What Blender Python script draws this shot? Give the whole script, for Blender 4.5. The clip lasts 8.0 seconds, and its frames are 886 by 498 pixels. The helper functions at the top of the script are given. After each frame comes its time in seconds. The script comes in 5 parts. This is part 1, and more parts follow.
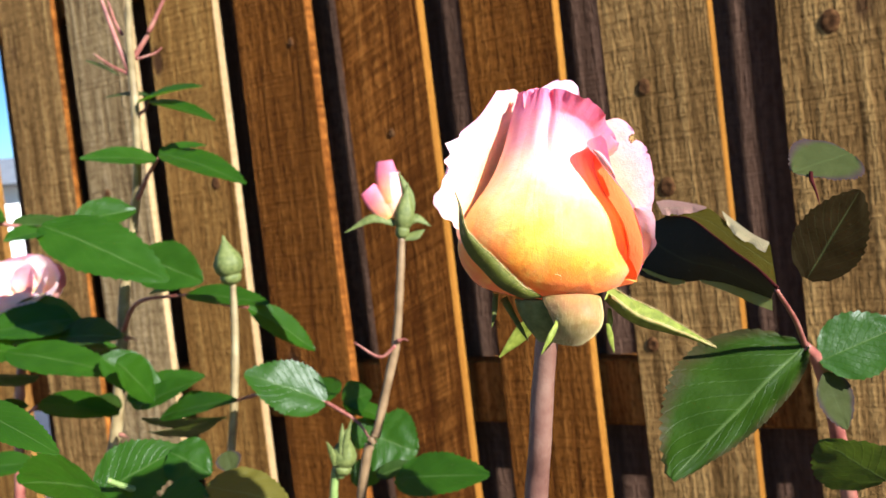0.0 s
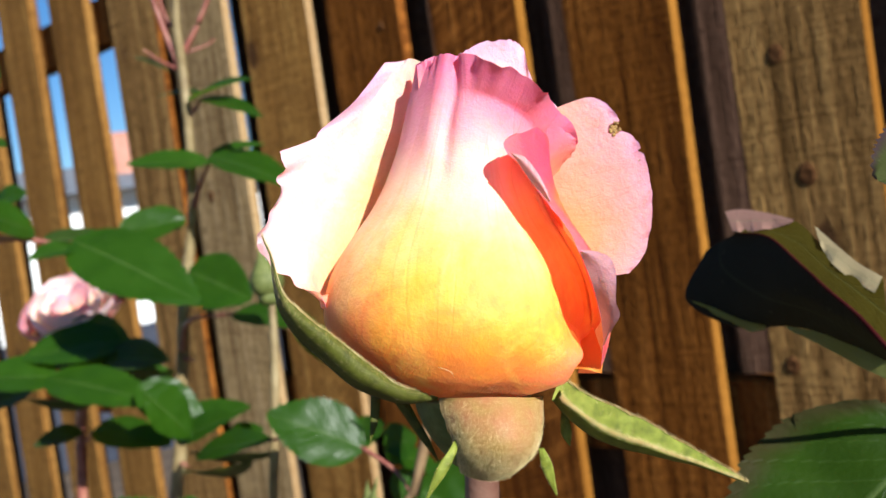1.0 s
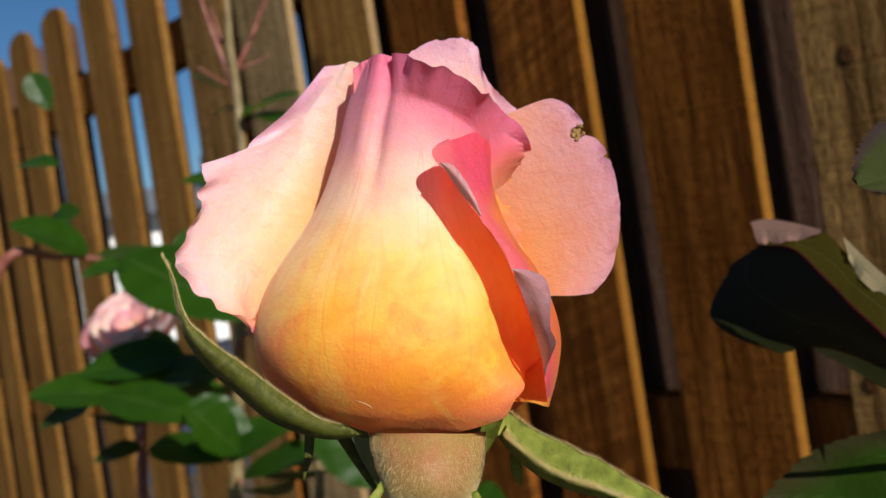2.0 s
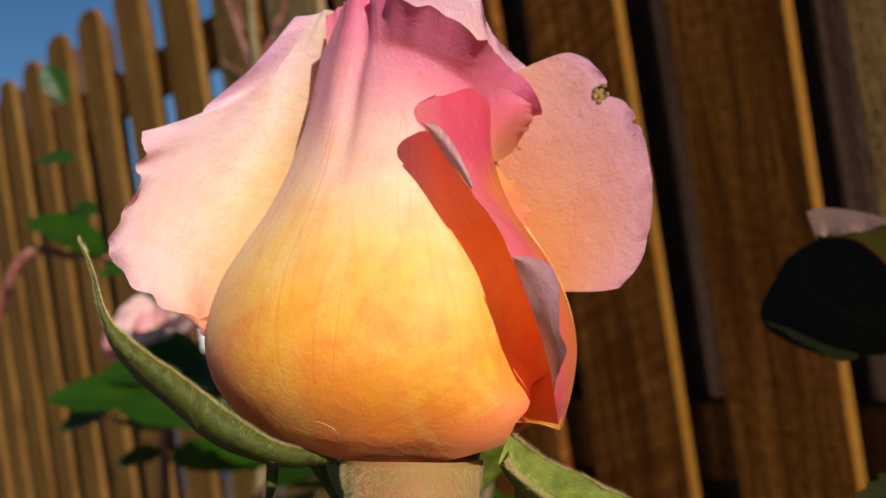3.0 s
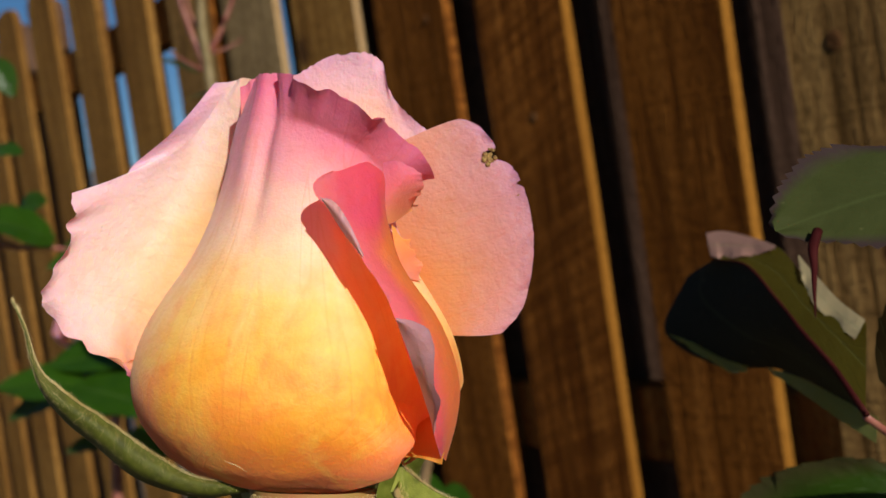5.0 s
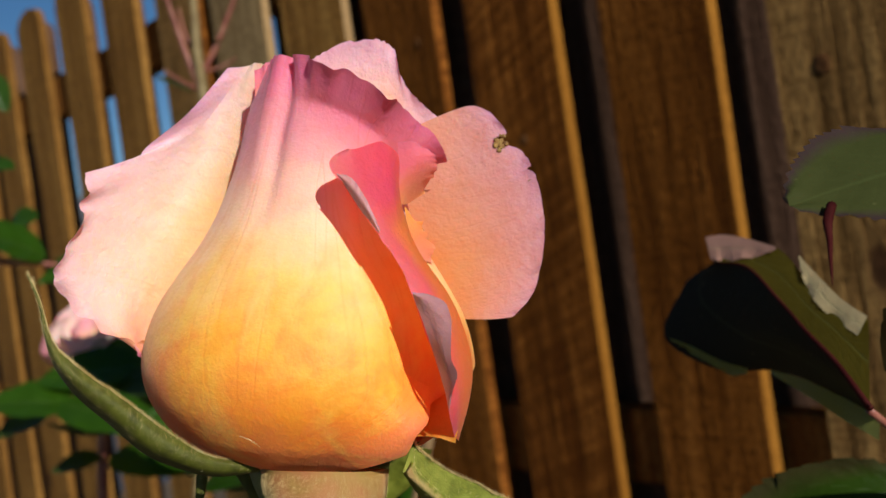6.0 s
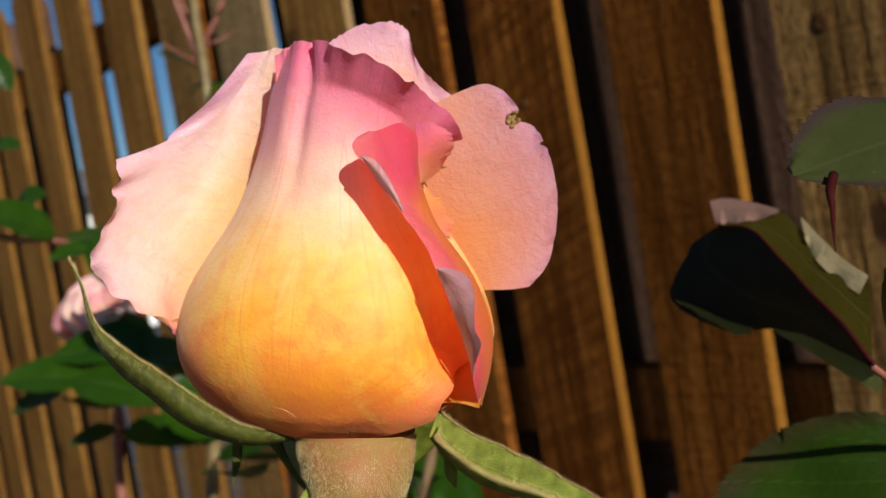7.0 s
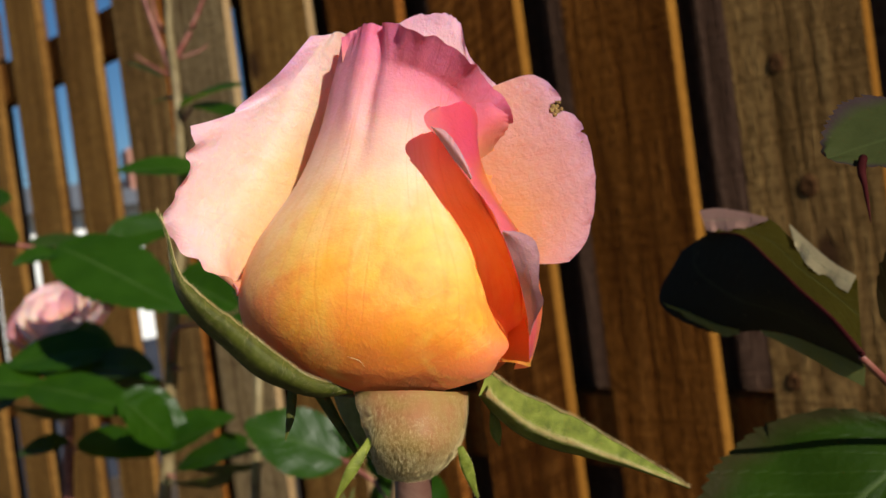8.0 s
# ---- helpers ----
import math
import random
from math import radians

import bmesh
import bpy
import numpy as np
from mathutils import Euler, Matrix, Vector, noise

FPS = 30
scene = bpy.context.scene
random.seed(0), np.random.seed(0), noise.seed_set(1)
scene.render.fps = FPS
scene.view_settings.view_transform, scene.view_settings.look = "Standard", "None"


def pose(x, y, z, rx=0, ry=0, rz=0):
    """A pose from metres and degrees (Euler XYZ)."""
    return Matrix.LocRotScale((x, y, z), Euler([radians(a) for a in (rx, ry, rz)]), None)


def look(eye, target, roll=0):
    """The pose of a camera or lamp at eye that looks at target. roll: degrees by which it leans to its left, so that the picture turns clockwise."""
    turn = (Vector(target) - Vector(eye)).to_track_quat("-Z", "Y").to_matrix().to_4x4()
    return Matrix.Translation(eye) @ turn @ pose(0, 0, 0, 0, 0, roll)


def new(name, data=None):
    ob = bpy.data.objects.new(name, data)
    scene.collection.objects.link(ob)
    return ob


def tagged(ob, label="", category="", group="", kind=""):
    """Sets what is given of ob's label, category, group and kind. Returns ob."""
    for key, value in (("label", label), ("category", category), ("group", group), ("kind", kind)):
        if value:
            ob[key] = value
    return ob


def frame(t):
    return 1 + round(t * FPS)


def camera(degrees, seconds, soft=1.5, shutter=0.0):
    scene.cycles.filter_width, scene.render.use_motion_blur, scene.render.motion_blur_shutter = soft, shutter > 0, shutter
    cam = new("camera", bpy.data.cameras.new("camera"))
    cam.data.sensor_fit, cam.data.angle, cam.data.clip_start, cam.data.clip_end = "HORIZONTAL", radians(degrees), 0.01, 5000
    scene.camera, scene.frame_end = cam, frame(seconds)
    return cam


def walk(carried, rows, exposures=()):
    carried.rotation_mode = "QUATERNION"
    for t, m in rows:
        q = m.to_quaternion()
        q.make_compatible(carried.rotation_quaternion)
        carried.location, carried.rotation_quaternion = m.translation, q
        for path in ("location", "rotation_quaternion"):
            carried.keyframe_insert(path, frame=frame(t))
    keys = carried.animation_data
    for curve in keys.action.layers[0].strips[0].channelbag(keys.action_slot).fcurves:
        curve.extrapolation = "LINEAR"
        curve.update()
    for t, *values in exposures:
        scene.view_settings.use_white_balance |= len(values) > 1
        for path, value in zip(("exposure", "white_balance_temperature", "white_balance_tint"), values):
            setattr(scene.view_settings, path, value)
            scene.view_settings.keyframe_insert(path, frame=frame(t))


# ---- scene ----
# ---------------------------------------------------------------- camera and walk
EYE = 1.135
cam = camera(49.5, 8.0)
cam.data.dof.use_dof = True
cam.data.dof.aperture_fstop = 20.0  # the focus stays on the large rose
ROWS = [
    (0.0, -0.00000, -0.00000, 0.00000, -0.270, -2.438, 6.681),
    (0.5, 0.05508, 0.08230, 0.00326, 6.578, -1.986, 6.824),
    (1.0, 0.08772, 0.16196, 0.00395, 10.033, -1.949, 8.126),
    (1.2, 0.10988, 0.18060, -0.00015, 12.502, -1.273, 8.484),
    (1.5, 0.12815, 0.18954, -0.00122, 14.596, -1.080, 9.741),
    (1.7, 0.12565, 0.18460, 0.00106, 14.982, -0.908, 9.036),
    (2.8, 0.10785, 0.23461, -0.00881, 16.903, 0.604, 9.106),
    (3.0, 0.11691, 0.23584, -0.00602, 17.950, 0.149, 8.722),
    (3.2, 0.12848, 0.23726, -0.00381, 18.390, -0.608, 9.111),
    (3.5, 0.14012, 0.23866, 0.00144, 17.839, -1.773, 9.307),
    (4.0, 0.15067, 0.23055, 0.00912, 17.765, -2.179, 8.908),
    (4.5, 0.14879, 0.21722, 0.00748, 16.773, -1.580, 8.990),
    (4.7, 0.14272, 0.21738, 0.00762, 15.828, -1.627, 8.629),
    (5.8, 0.13474, 0.22039, 0.01237, 15.166, -2.067, 8.427),
    (6.0, 0.13179, 0.21522, -0.00069, 14.693, -0.138, 8.172),
    (6.2, 0.12966, 0.21571, -0.00977, 14.689, -0.287, 7.711),
    (6.5, 0.13208, 0.21521, -0.02130, 15.559, 0.646, 7.988),
    (6.8, 0.13039, 0.20912, -0.00893, 14.875, -1.246, 8.400),
    (7.0, 0.13052, 0.20534, 0.00241, 14.690, -2.271, 9.678),
    (7.2, 0.12612, 0.19977, 0.00699, 13.727, -2.732, 8.826),
    (7.5, 0.12049, 0.19207, 0.00505, 13.231, -2.056, 8.810),
    (8.0, 0.10568, 0.18265, -0.00808, 10.958, -0.725, 7.607),
]
EXPOSURES = [(0.0, 1.38, 5800, 10), (0.5, 0.84, 5850, 10), (1.0, 0.70, 5950, 10), (1.5, 0.22, 6150, 10), (3.0, -0.27, 6500, 10), (8.0, -0.18, 6500, 10)]
walk(cam, [(t, pose(x, y, EYE + z, 90 + pitch, roll, yaw)) for t, x, y, z, yaw, pitch, roll in ROWS], EXPOSURES)

# ---------------------------------------------------------------- world and sun
SUN_TO = Vector((0.99, -1.055, 0.769)).normalized()
world = bpy.data.worlds.new("world")
scene.world = world
world.use_nodes = True
wn = world.node_tree.nodes
sky = wn.new("ShaderNodeTexSky")
sky.sky_type = "NISHITA"
sky.sun_disc = False
sky.sun_elevation = math.asin(SUN_TO.z)
sky.sun_rotation = math.atan2(SUN_TO.x, SUN_TO.y)
sky.air_density, sky.dust_density, sky.ozone_density = 1.0, 0.0, 5.0
wn["Background"].inputs["Strength"].default_value = 0.066
rich = wn.new("ShaderNodeHueSaturation")
rich.inputs["Saturation"].default_value = 1.15
world.node_tree.links.new(sky.outputs["Color"], rich.inputs["Color"])
world.node_tree.links.new(rich.outputs["Color"], wn["Background"].inputs["Color"])
sun = new("sun", bpy.data.lights.new("sun", "SUN"))
sun.data.energy, sun.data.angle, sun.data.color = 6.2, radians(0.53), (1.0, 0.945, 0.835)
sun.matrix_world = look(SUN_TO * 20, (0, 0, 0))


# ---------------------------------------------------------------- materials
class Mat:
    """A small wrapper round one node material."""

    def __init__(self, name):
        self.m = bpy.data.materials.new(name)
        self.m.use_nodes = True
        self.t = self.m.node_tree
        self.p = self.t.nodes["Principled BSDF"]
        self.out = self.t.nodes["Material Output"]

    def n(self, kind, **values):
        node = self.t.nodes.new("ShaderNode" + kind)
        for key, value in values.items():
            node.inputs[key.replace("_", " ")].default_value = value
        return node

    def l(self, a, b):
        self.t.links.new(a, b)

    def coords(self, which="Object", scale=(1, 1, 1), shift=False):
        tc = self.n("TexCoord")
        mp = self.n("Mapping")
        mp.inputs["Scale"].default_value = scale
        src = tc.outputs[which]
        if shift:
            info, mul, add = self.n("ObjectInfo"), self.n("Math"), self.n("VectorMath")
            mul.operation = "MULTIPLY"
            mul.inputs[1].default_value = 37.0
            self.l(info.outputs["Random"], mul.inputs[0])
            self.l(src, add.inputs[0])
            self.l(mul.outputs[0], add.inputs[1])
            src = add.outputs[0]
        self.l(src, mp.inputs["Vector"])
        return mp.outputs["Vector"]

    def noise(self, vec, scale, detail=4.0, rough=0.55, dist=0.0):
        nd = self.n("TexNoise", Scale=scale, Detail=detail, Roughness=rough, Distortion=dist)
        self.l(vec, nd.inputs["Vector"])
        return nd.outputs["Fac"]

    def ramp(self, fac, stops):
        r = self.n("ValToRGB")
        while len(r.color_ramp.elements) < len(stops):
            r.color_ramp.elements.new(0.5)
        for el, (pos, col) in zip(r.color_ramp.elements, stops):
            el.position = pos
            el.color = (*col, 1) if len(col) == 3 else col
        self.l(fac, r.inputs["Fac"])
        return r.outputs["Color"]

    def mix(self, fac, a, b, mode="MIX"):
        m = self.n("Mix")
        m.data_type, m.blend_type = "RGBA", mode
        for v, k in ((fac, 0), (a, 6), (b, 7)):
            if isinstance(v, (int, float)):
                m.inputs[k].default_value = v
            elif isinstance(v, tuple):
                m.inputs[k].default_value = (*v, 1)
            else:
                self.l(v, m.inputs[k])
        return m.outputs[2]

    def math(self, op, a, b=0.0):
        m = self.n("Math")
        m.operation = op
        for v, k in ((a, 0), (b, 1)):
            if isinstance(v, (int, float)):
                m.inputs[k].default_value = v
            else:
                self.l(v, m.inputs[k])
        return m.outputs[0]

    def bump(self, height, strength, distance, normal=None):
        b = self.n("Bump", Strength=strength, Distance=distance)
        self.l(height, b.inputs["Height"])
        if normal is not None:
            self.l(normal, b.inputs["Normal"])
        return b.outputs["Normal"]

    def done(self, color, rough, normal=None, spec=0.5, translucent=None, amount=0.0):
        if isinstance(color, tuple):
            self.p.inputs["Base Color"].default_value = (*color, 1)
        else:
            self.l(color, self.p.inputs["Base Color"])
        if isinstance(rough, (int, float)):
            self.p.inputs["Roughness"].default_value = rough
        else:
            self.l(rough, self.p.inputs["Roughness"])
        self.p.inputs["Specular IOR Level"].default_value = spec
        if normal is not None:
            self.l(normal, self.p.inputs["Normal"])
        if amount:
            tr, mx = self.n("BsdfTranslucent"), self.n("MixShader")
            if isinstance(translucent, tuple):
                tr.inputs["Color"].default_value = (*translucent, 1)
            else:
                self.l(translucent, tr.inputs["Color"])
            if normal is not None:
                self.l(normal, tr.inputs["Normal"])
            mx.inputs[0].default_value = amount
            self.l(self.p.outputs[0], mx.inputs[1])
            self.l(tr.outputs[0], mx.inputs[2])
            self.l(mx.outputs[0], self.out.inputs["Surface"])
        return self.m


def wood(name, light, mid, dark, saw=1.0, turn=0.0, relief=0.0032):
    """Rough-sawn cedar: raised vertical grain, saw ridges across (turned by so many degrees), knots and weather stains."""
    m = Mat(name)
    warp = m.noise(m.coords("Object", (9, 9, 1.6), True), 1.0, 3)
    v = m.coords("Object", (1, 1, 1), True)
    off = m.n("VectorMath")
    off.operation = "MULTIPLY_ADD"
    comb = m.n("CombineXYZ")
    m.l(m.math("MULTIPLY", warp, 0.035), comb.inputs[0])
    off.inputs[1].default_value = (1, 1, 1)
    m.l(v, off.inputs[0])
    m.l(comb.outputs[0], off.inputs[2])

    def stretched(sx, sz, det=4, rot=0.0):
        mp = m.n("Mapping")
        mp.inputs["Scale"].default_value = (sx, sx, sz)
        src = off.outputs[0]
        if rot:
            rt = m.n("Mapping")
            rt.inputs["Rotation"].default_value = (0, radians(rot), 0)
            m.l(src, rt.inputs["Vector"])
            src = rt.outputs["Vector"]
        m.l(src, mp.inputs["Vector"])
        return m.noise(mp.outputs["Vector"], 1.0, det, 0.6)

    grain = stretched(70, 2.5)
    fine = stretched(260, 8.0, 3)
    fuzz = stretched(240, 75.0, 3)
    sawn = stretched(9, 190.0, 3, turn)
    blot = m.noise(m.coords("Object", (7, 7, 2.2), True), 1.0, 4)
    vor = m.n("TexVoronoi", Scale=1.0, Randomness=0.9)
    mp = m.n("Mapping")
    mp.inputs["Scale"].default_value = (5.5, 0.01, 2.6)
    m.l(off.outputs[0], mp.inputs["Vector"])
    m.l(mp.outputs["Vector"], vor.inputs["Vector"])
    knot = m.ramp(vor.outputs["Distance"], [(0.0, (1, 1, 1)), (0.05, (0.9, 0.9, 0.9)), (0.075, (0.25, 0.25, 0.25)), (0.14, (0, 0, 0))])
    base = m.ramp(grain, [(0.3, dark), (0.5, mid), (0.68, light)])
    base = m.mix(m.ramp(blot, [(0.35, (0, 0, 0)), (0.7, (0.7, 0.7, 0.7))]), base, m.mix(0.5, base, dark))
    base = m.mix(m.ramp(fuzz, [(0.34, (0.8, 0.8, 0.8)), (0.52, (0, 0, 0))]), base, dark)
    base = m.mix(m.math("MULTIPLY", m.ramp(sawn, [(0.36, (0.7, 0.7, 0.7)), (0.52, (0, 0, 0))]), min(1.0, 0.4 * saw)), base, dark)
    if saw > 1.5:
        bands = stretched(3, 62.0, 2, turn)
        base = m.mix(m.ramp(bands, [(0.40, (0.65, 0.65, 0.65)), (0.56, (0, 0, 0))]), base, dark)
    base = m.mix(m.ramp(fine, [(0.55, (0, 0, 0)), (0.72, (0.5, 0.5, 0.5))]), base, light)
    base = m.mix(knot, base, (0.05, 0.022, 0.01))
    h = m.math("ADD", m.math("MULTIPLY", grain, 0.9), m.math("MULTIPLY", fuzz, 0.6))
    h = m.math("ADD", h, m.math("MULTIPLY", fine, 0.55))
    h = m.math("ADD", h, m.math("MULTIPLY", sawn, 0.4 * saw))
    h = m.math("SUBTRACT", h, m.math("MULTIPLY", knot, 0.4))
    return m.done(base, 0.85, m.bump(h, 1.0, relief), 0.03)


def petal_mat(name, stops, glow, amount, vein=0.2, pale=None, second=None, scatter=0.25, ribbed=0.07, glowing=0.7, blotch=None, edge=(0.42, 0.66), pebble=0.28, low=None, low_top=None):
    """Petal colour from claw (v = 0) to rim (v = 1): thin fanning veins, a pale bloom, fine cell relief, light that soaks in.
    second: stops that replace the colour towards the start of the other way (u = 0); low: the colour at its end, up to the height low_top."""
    m = Mat(name)
    uv = m.n("UVMap")
    sep = m.n("SeparateXYZ")
    m.l(uv.outputs[0], sep.inputs[0])
    ob = m.coords("Object", (1, 1, 1))
    soft = m.noise(ob, 60, 3)
    v = m.math("ADD", sep.outputs[1], m.math("MULTIPLY", m.math("SUBTRACT", soft, 0.5), 0.22))
    col = m.ramp(v, stops)
    if second:
        f = m.ramp(m.math("ADD", sep.outputs[0], m.math("MULTIPLY", m.math("SUBTRACT", soft, 0.5), 0.2)), [(edge[0], (1, 1, 1)), (edge[1], (0, 0, 0))])
        col = m.mix(f, col, m.ramp(v, second))
    if low:
        f = m.ramp(m.math("ADD", sep.outputs[0], m.math("MULTIPLY", m.math("SUBTRACT", soft, 0.5), 0.2)), [(0.78, (0, 0, 0)), (0.97, (1, 1, 1))])
        if low_top:
            f = m.math("MULTIPLY", f, m.ramp(sep.outputs[1], [(low_top - 0.18, (1, 1, 1)), (low_top, (0, 0, 0))]))
        col = m.mix(f, col, low)

    def fan(su, sv, det=3, dist=0.3):
        mp = m.n("Mapping")
        mp.inputs["Scale"].default_value = (su, sv, 1)
        m.l(uv.outputs[0], mp.inputs["Vector"])
        return m.noise(mp.outputs["Vector"], 1.0, det, 0.55, dist)

    if pale:
        band = m.ramp(sep.outputs[1], [(0.2, (0, 0, 0)), (0.5, (1, 1, 1)), (0.72, (0, 0, 0))])
        f = m.math("MULTIPLY", m.ramp(fan(5, 0.8), [(0.42, (0, 0, 0)), (0.68, (1, 1, 1))]), band)
        col = m.mix(m.math("MULTIPLY", f, 0.6), col, pale)
    if blotch:
        low = m.ramp(sep.outputs[1], [(0.3, (1, 1, 1)), (0.62, (0, 0, 0))])
        f = m.math("MULTIPLY", m.ramp(m.noise(ob, 95, 5, 0.6, 0.4), [(0.43, (0, 0, 0)), (0.70, (0.85, 0.85, 0.85))]), low)
        col = m.mix(f, col, blotch)
        f = m.math("MULTIPLY", m.ramp(m.noise(ob, 70, 4, 0.6, 0.8), [(0.5, (0, 0, 0)), (0.68, (0.55, 0.55, 0.55))]), low)
        col = m.mix(f, col, (0.99, 0.62, 0.10))
    col = m.mix(m.ramp(m.noise(ob, 130, 5, 0.6), [(0.42, (0, 0, 0)), (0.68, (0.55, 0.55, 0.55))]), col, (0.95, 0.84, 0.70), "MULTIPLY")
    streak = fan(30, 1.4)
    line = m.ramp(m.math("ABSOLUTE", m.math("SUBTRACT", fan(9, 1.0, 2, 0.5), 0.5)), [(0.0, (1, 1, 1)), (0.02, (0, 0, 0))])
    fineline = m.ramp(m.math("ABSOLUTE", m.math("SUBTRACT", streak, 0.5)), [(0.0, (1, 1, 1)), (0.05, (0, 0, 0))])
    veins = m.math("ADD", m.math("MULTIPLY", line, 0.8), m.math("MULTIPLY", fineline, 0.14))
    col = m.mix(m.math("MULTIPLY", veins, vein), col, (0.90, 0.62, 0.45), "MULTIPLY")
    h = m.math("SUBTRACT", m.math("MULTIPLY", m.noise(ob, 1300, 2), 0.3), m.math("MULTIPLY", veins, 0.12 * min(1.0, 3 * vein)))
    h = m.math("ADD", h, m.math("MULTIPLY", m.noise(ob, 420, 3), pebble))
    h = m.math("ADD", h, m.math("MULTIPLY", m.noise(ob, 110, 2), 0.8))
    h = m.math("ADD", h, m.math("MULTIPLY", streak, ribbed))
    nrm = m.bump(h, 0.55, 0.0008)
    m.p.inputs["Sheen Weight"].default_value = 0.12
    m.p.inputs["Subsurface Weight"].default_value = scatter
    m.p.inputs["Subsurface Radius"].default_value = (1.0, 0.22, 0.06)
    m.p.inputs["Subsurface Scale"].default_value = 0.006
    return m.done(col, 0.55, nrm, 0.3, m.mix(glowing, col, glow), amount)


def leaf_mat(name, dark, light, glow, rough=0.44, amount=0.4, vein=1.0, spec=0.3, margin=None):
    m = Mat(name)
    uv = m.n("UVMap")
    sep = m.n("SeparateXYZ")
    m.l(uv.outputs[0], sep.inputs[0])
    au = m.math("ABSOLUTE", m.math("SUBTRACT", sep.outputs[0], 0.5))
    # side veins slant forward from the midrib
    ph = m.math("SUBTRACT", m.math("MULTIPLY", sep.outputs[1], 9.0), m.math("MULTIPLY", au, 7.0))
    tri = m.math("ABSOLUTE", m.math("SUBTRACT", m.math("FRACT", ph), 0.5))
    side = m.ramp(tri, [(0.0, (1, 1, 1)), (0.07, (0, 0, 0))])
    rib = m.ramp(au, [(0.0, (1, 1, 1)), (0.025, (0, 0, 0))])
    ob = m.coords("Object", (1, 1, 1), True)
    blot = m.noise(ob, 45, 4)
    col = m.mix(blot, dark, light)
    col = m.mix(m.math("MULTIPLY", side, 0.13 * vein), col, (0.16, 0.26, 0.06))
    col = m.mix(m.math("MULTIPLY", rib, 0.5 * vein), col, (0.22, 0.3, 0.1))
    if margin:
        e = m.math("ADD", au, m.math("MULTIPLY", m.math("SUBTRACT", blot, 0.5), 0.16))
        col = m.mix(m.ramp(e, [(0.34, (0, 0, 0)), (0.47, (0.9, 0.9, 0.9))]), col, margin)
    spots = m.ramp(m.noise(ob, 260, 3), [(0.7, (0, 0, 0)), (0.78, (1, 1, 1))])
    col = m.mix(m.math("MULTIPLY", spots, 0.25), col, (0.2, 0.2, 0.08))
    h = m.math("SUBTRACT", m.noise(ob, 330, 3), m.math("MULTIPLY", m.math("ADD", side, rib), 0.6 * min(1.0, 2 * vein) if vein > 0.15 else 0.0))
    nrm = m.bump(h, 0.5, 0.0006)
    return m.done(col, m.math("ADD", m.math("MULTIPLY", blot, 0.2), rough - 0.1), nrm, spec, glow, amount)


def skin_mat(name, a, b, c, rough=0.55, scale=90, amount=0.0, glow=(0.2, 0.3, 0.05), spec=0.35):
    m = Mat(name)
    ob = m.coords("Object", (1, 1, 1), True)
    col = m.ramp(m.noise(ob, scale, 4), [(0.3, a), (0.5, b), (0.72, c)])
    nrm = m.bump(m.noise(ob, scale * 8, 3), 0.4, 0.0005)
    return m.done(col, rough, nrm, spec, glow, amount)


WOOD = wood("wood_cedar", (0.37, 0.155, 0.036), (0.215, 0.080, 0.017), (0.065, 0.020, 0.004), relief=0.0042)
WOOD_ARC = wood("wood_circular_sawn", (0.34, 0.125, 0.022), (0.20, 0.066, 0.011), (0.060, 0.017, 0.003), 1.8, 24)
WOOD_TAN = wood("wood_tan", (0.36, 0.195, 0.052), (0.24, 0.117, 0.028), (0.082, 0.034, 0.008), relief=0.0042)
WOOD_GREY = wood("wood_weathered", (0.47, 0.34, 0.18), (0.31, 0.21, 0.095), (0.095, 0.053, 0.021), 1.2, relief=0.0042)
WOOD_OLIVE = wood("wood_olive", (0.39, 0.228, 0.078), (0.235, 0.127, 0.041), (0.065, 0.032, 0.009), 1.2, relief=0.0046)
# two board edge colours, made paler to carry the sunlight on them
WOOD_EDGE_SUN = wood("wood_sunlit_edge", (0.27, 0.122, 0.020), (0.225, 0.096, 0.015), (0.14, 0.055, 0.008), 0.6, 0.0, 0.0003)
WOOD_CREAM_SUN = wood("wood_sunlit_pale_edge", (0.38, 0.27, 0.14), (0.33, 0.215, 0.105), (0.22, 0.13, 0.055), 0.6, 0.0, 0.0003)
WOOD_RED = wood("wood_redbrown", (0.25, 0.094, 0.017), (0.148, 0.050, 0.008), (0.043, 0.012, 0.002), relief=0.0042)
# back boards: the shade of the front boards is put into this colour
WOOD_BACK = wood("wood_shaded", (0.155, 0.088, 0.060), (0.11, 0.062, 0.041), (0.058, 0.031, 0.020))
KNOT = skin_mat("wood_knot", (0.03, 0.012, 0.004), (0.08, 0.033, 0.011), (0.17, 0.08, 0.028), 0.85, 160, spec=0.08)
PETAL = petal_mat("petal_outside", [(0.0, (0.93, 0.22, 0.02)), (0.13, (0.95, 0.34, 0.025)), (0.32, (0.97, 0.50, 0.05)), (0.48, (0.97, 0.62, 0.18)), (0.62, (0.94, 0.63, 0.42)), (0.75, (0.87, 0.42, 0.42)), (0.86, (0.80, 0.28, 0.36)), (0.97, (0.68, 0.16, 0.29))], (1.0, 0.10, 0.01), 0.24, 0.3, (0.98, 0.82, 0.58),
                  [(0.0, (0.92, 0.22, 0.03)), (0.2, (0.94, 0.34, 0.05)), (0.40, (0.94, 0.46, 0.13)), (0.56, (0.92, 0.52, 0.33)), (0.75, (0.86, 0.38, 0.40)), (0.97, (0.68, 0.16, 0.30))], edge=(0.16, 0.42), blotch=(0.94, 0.28, 0.05), low=(0.91, 0.26, 0.10), low_top=0.36)
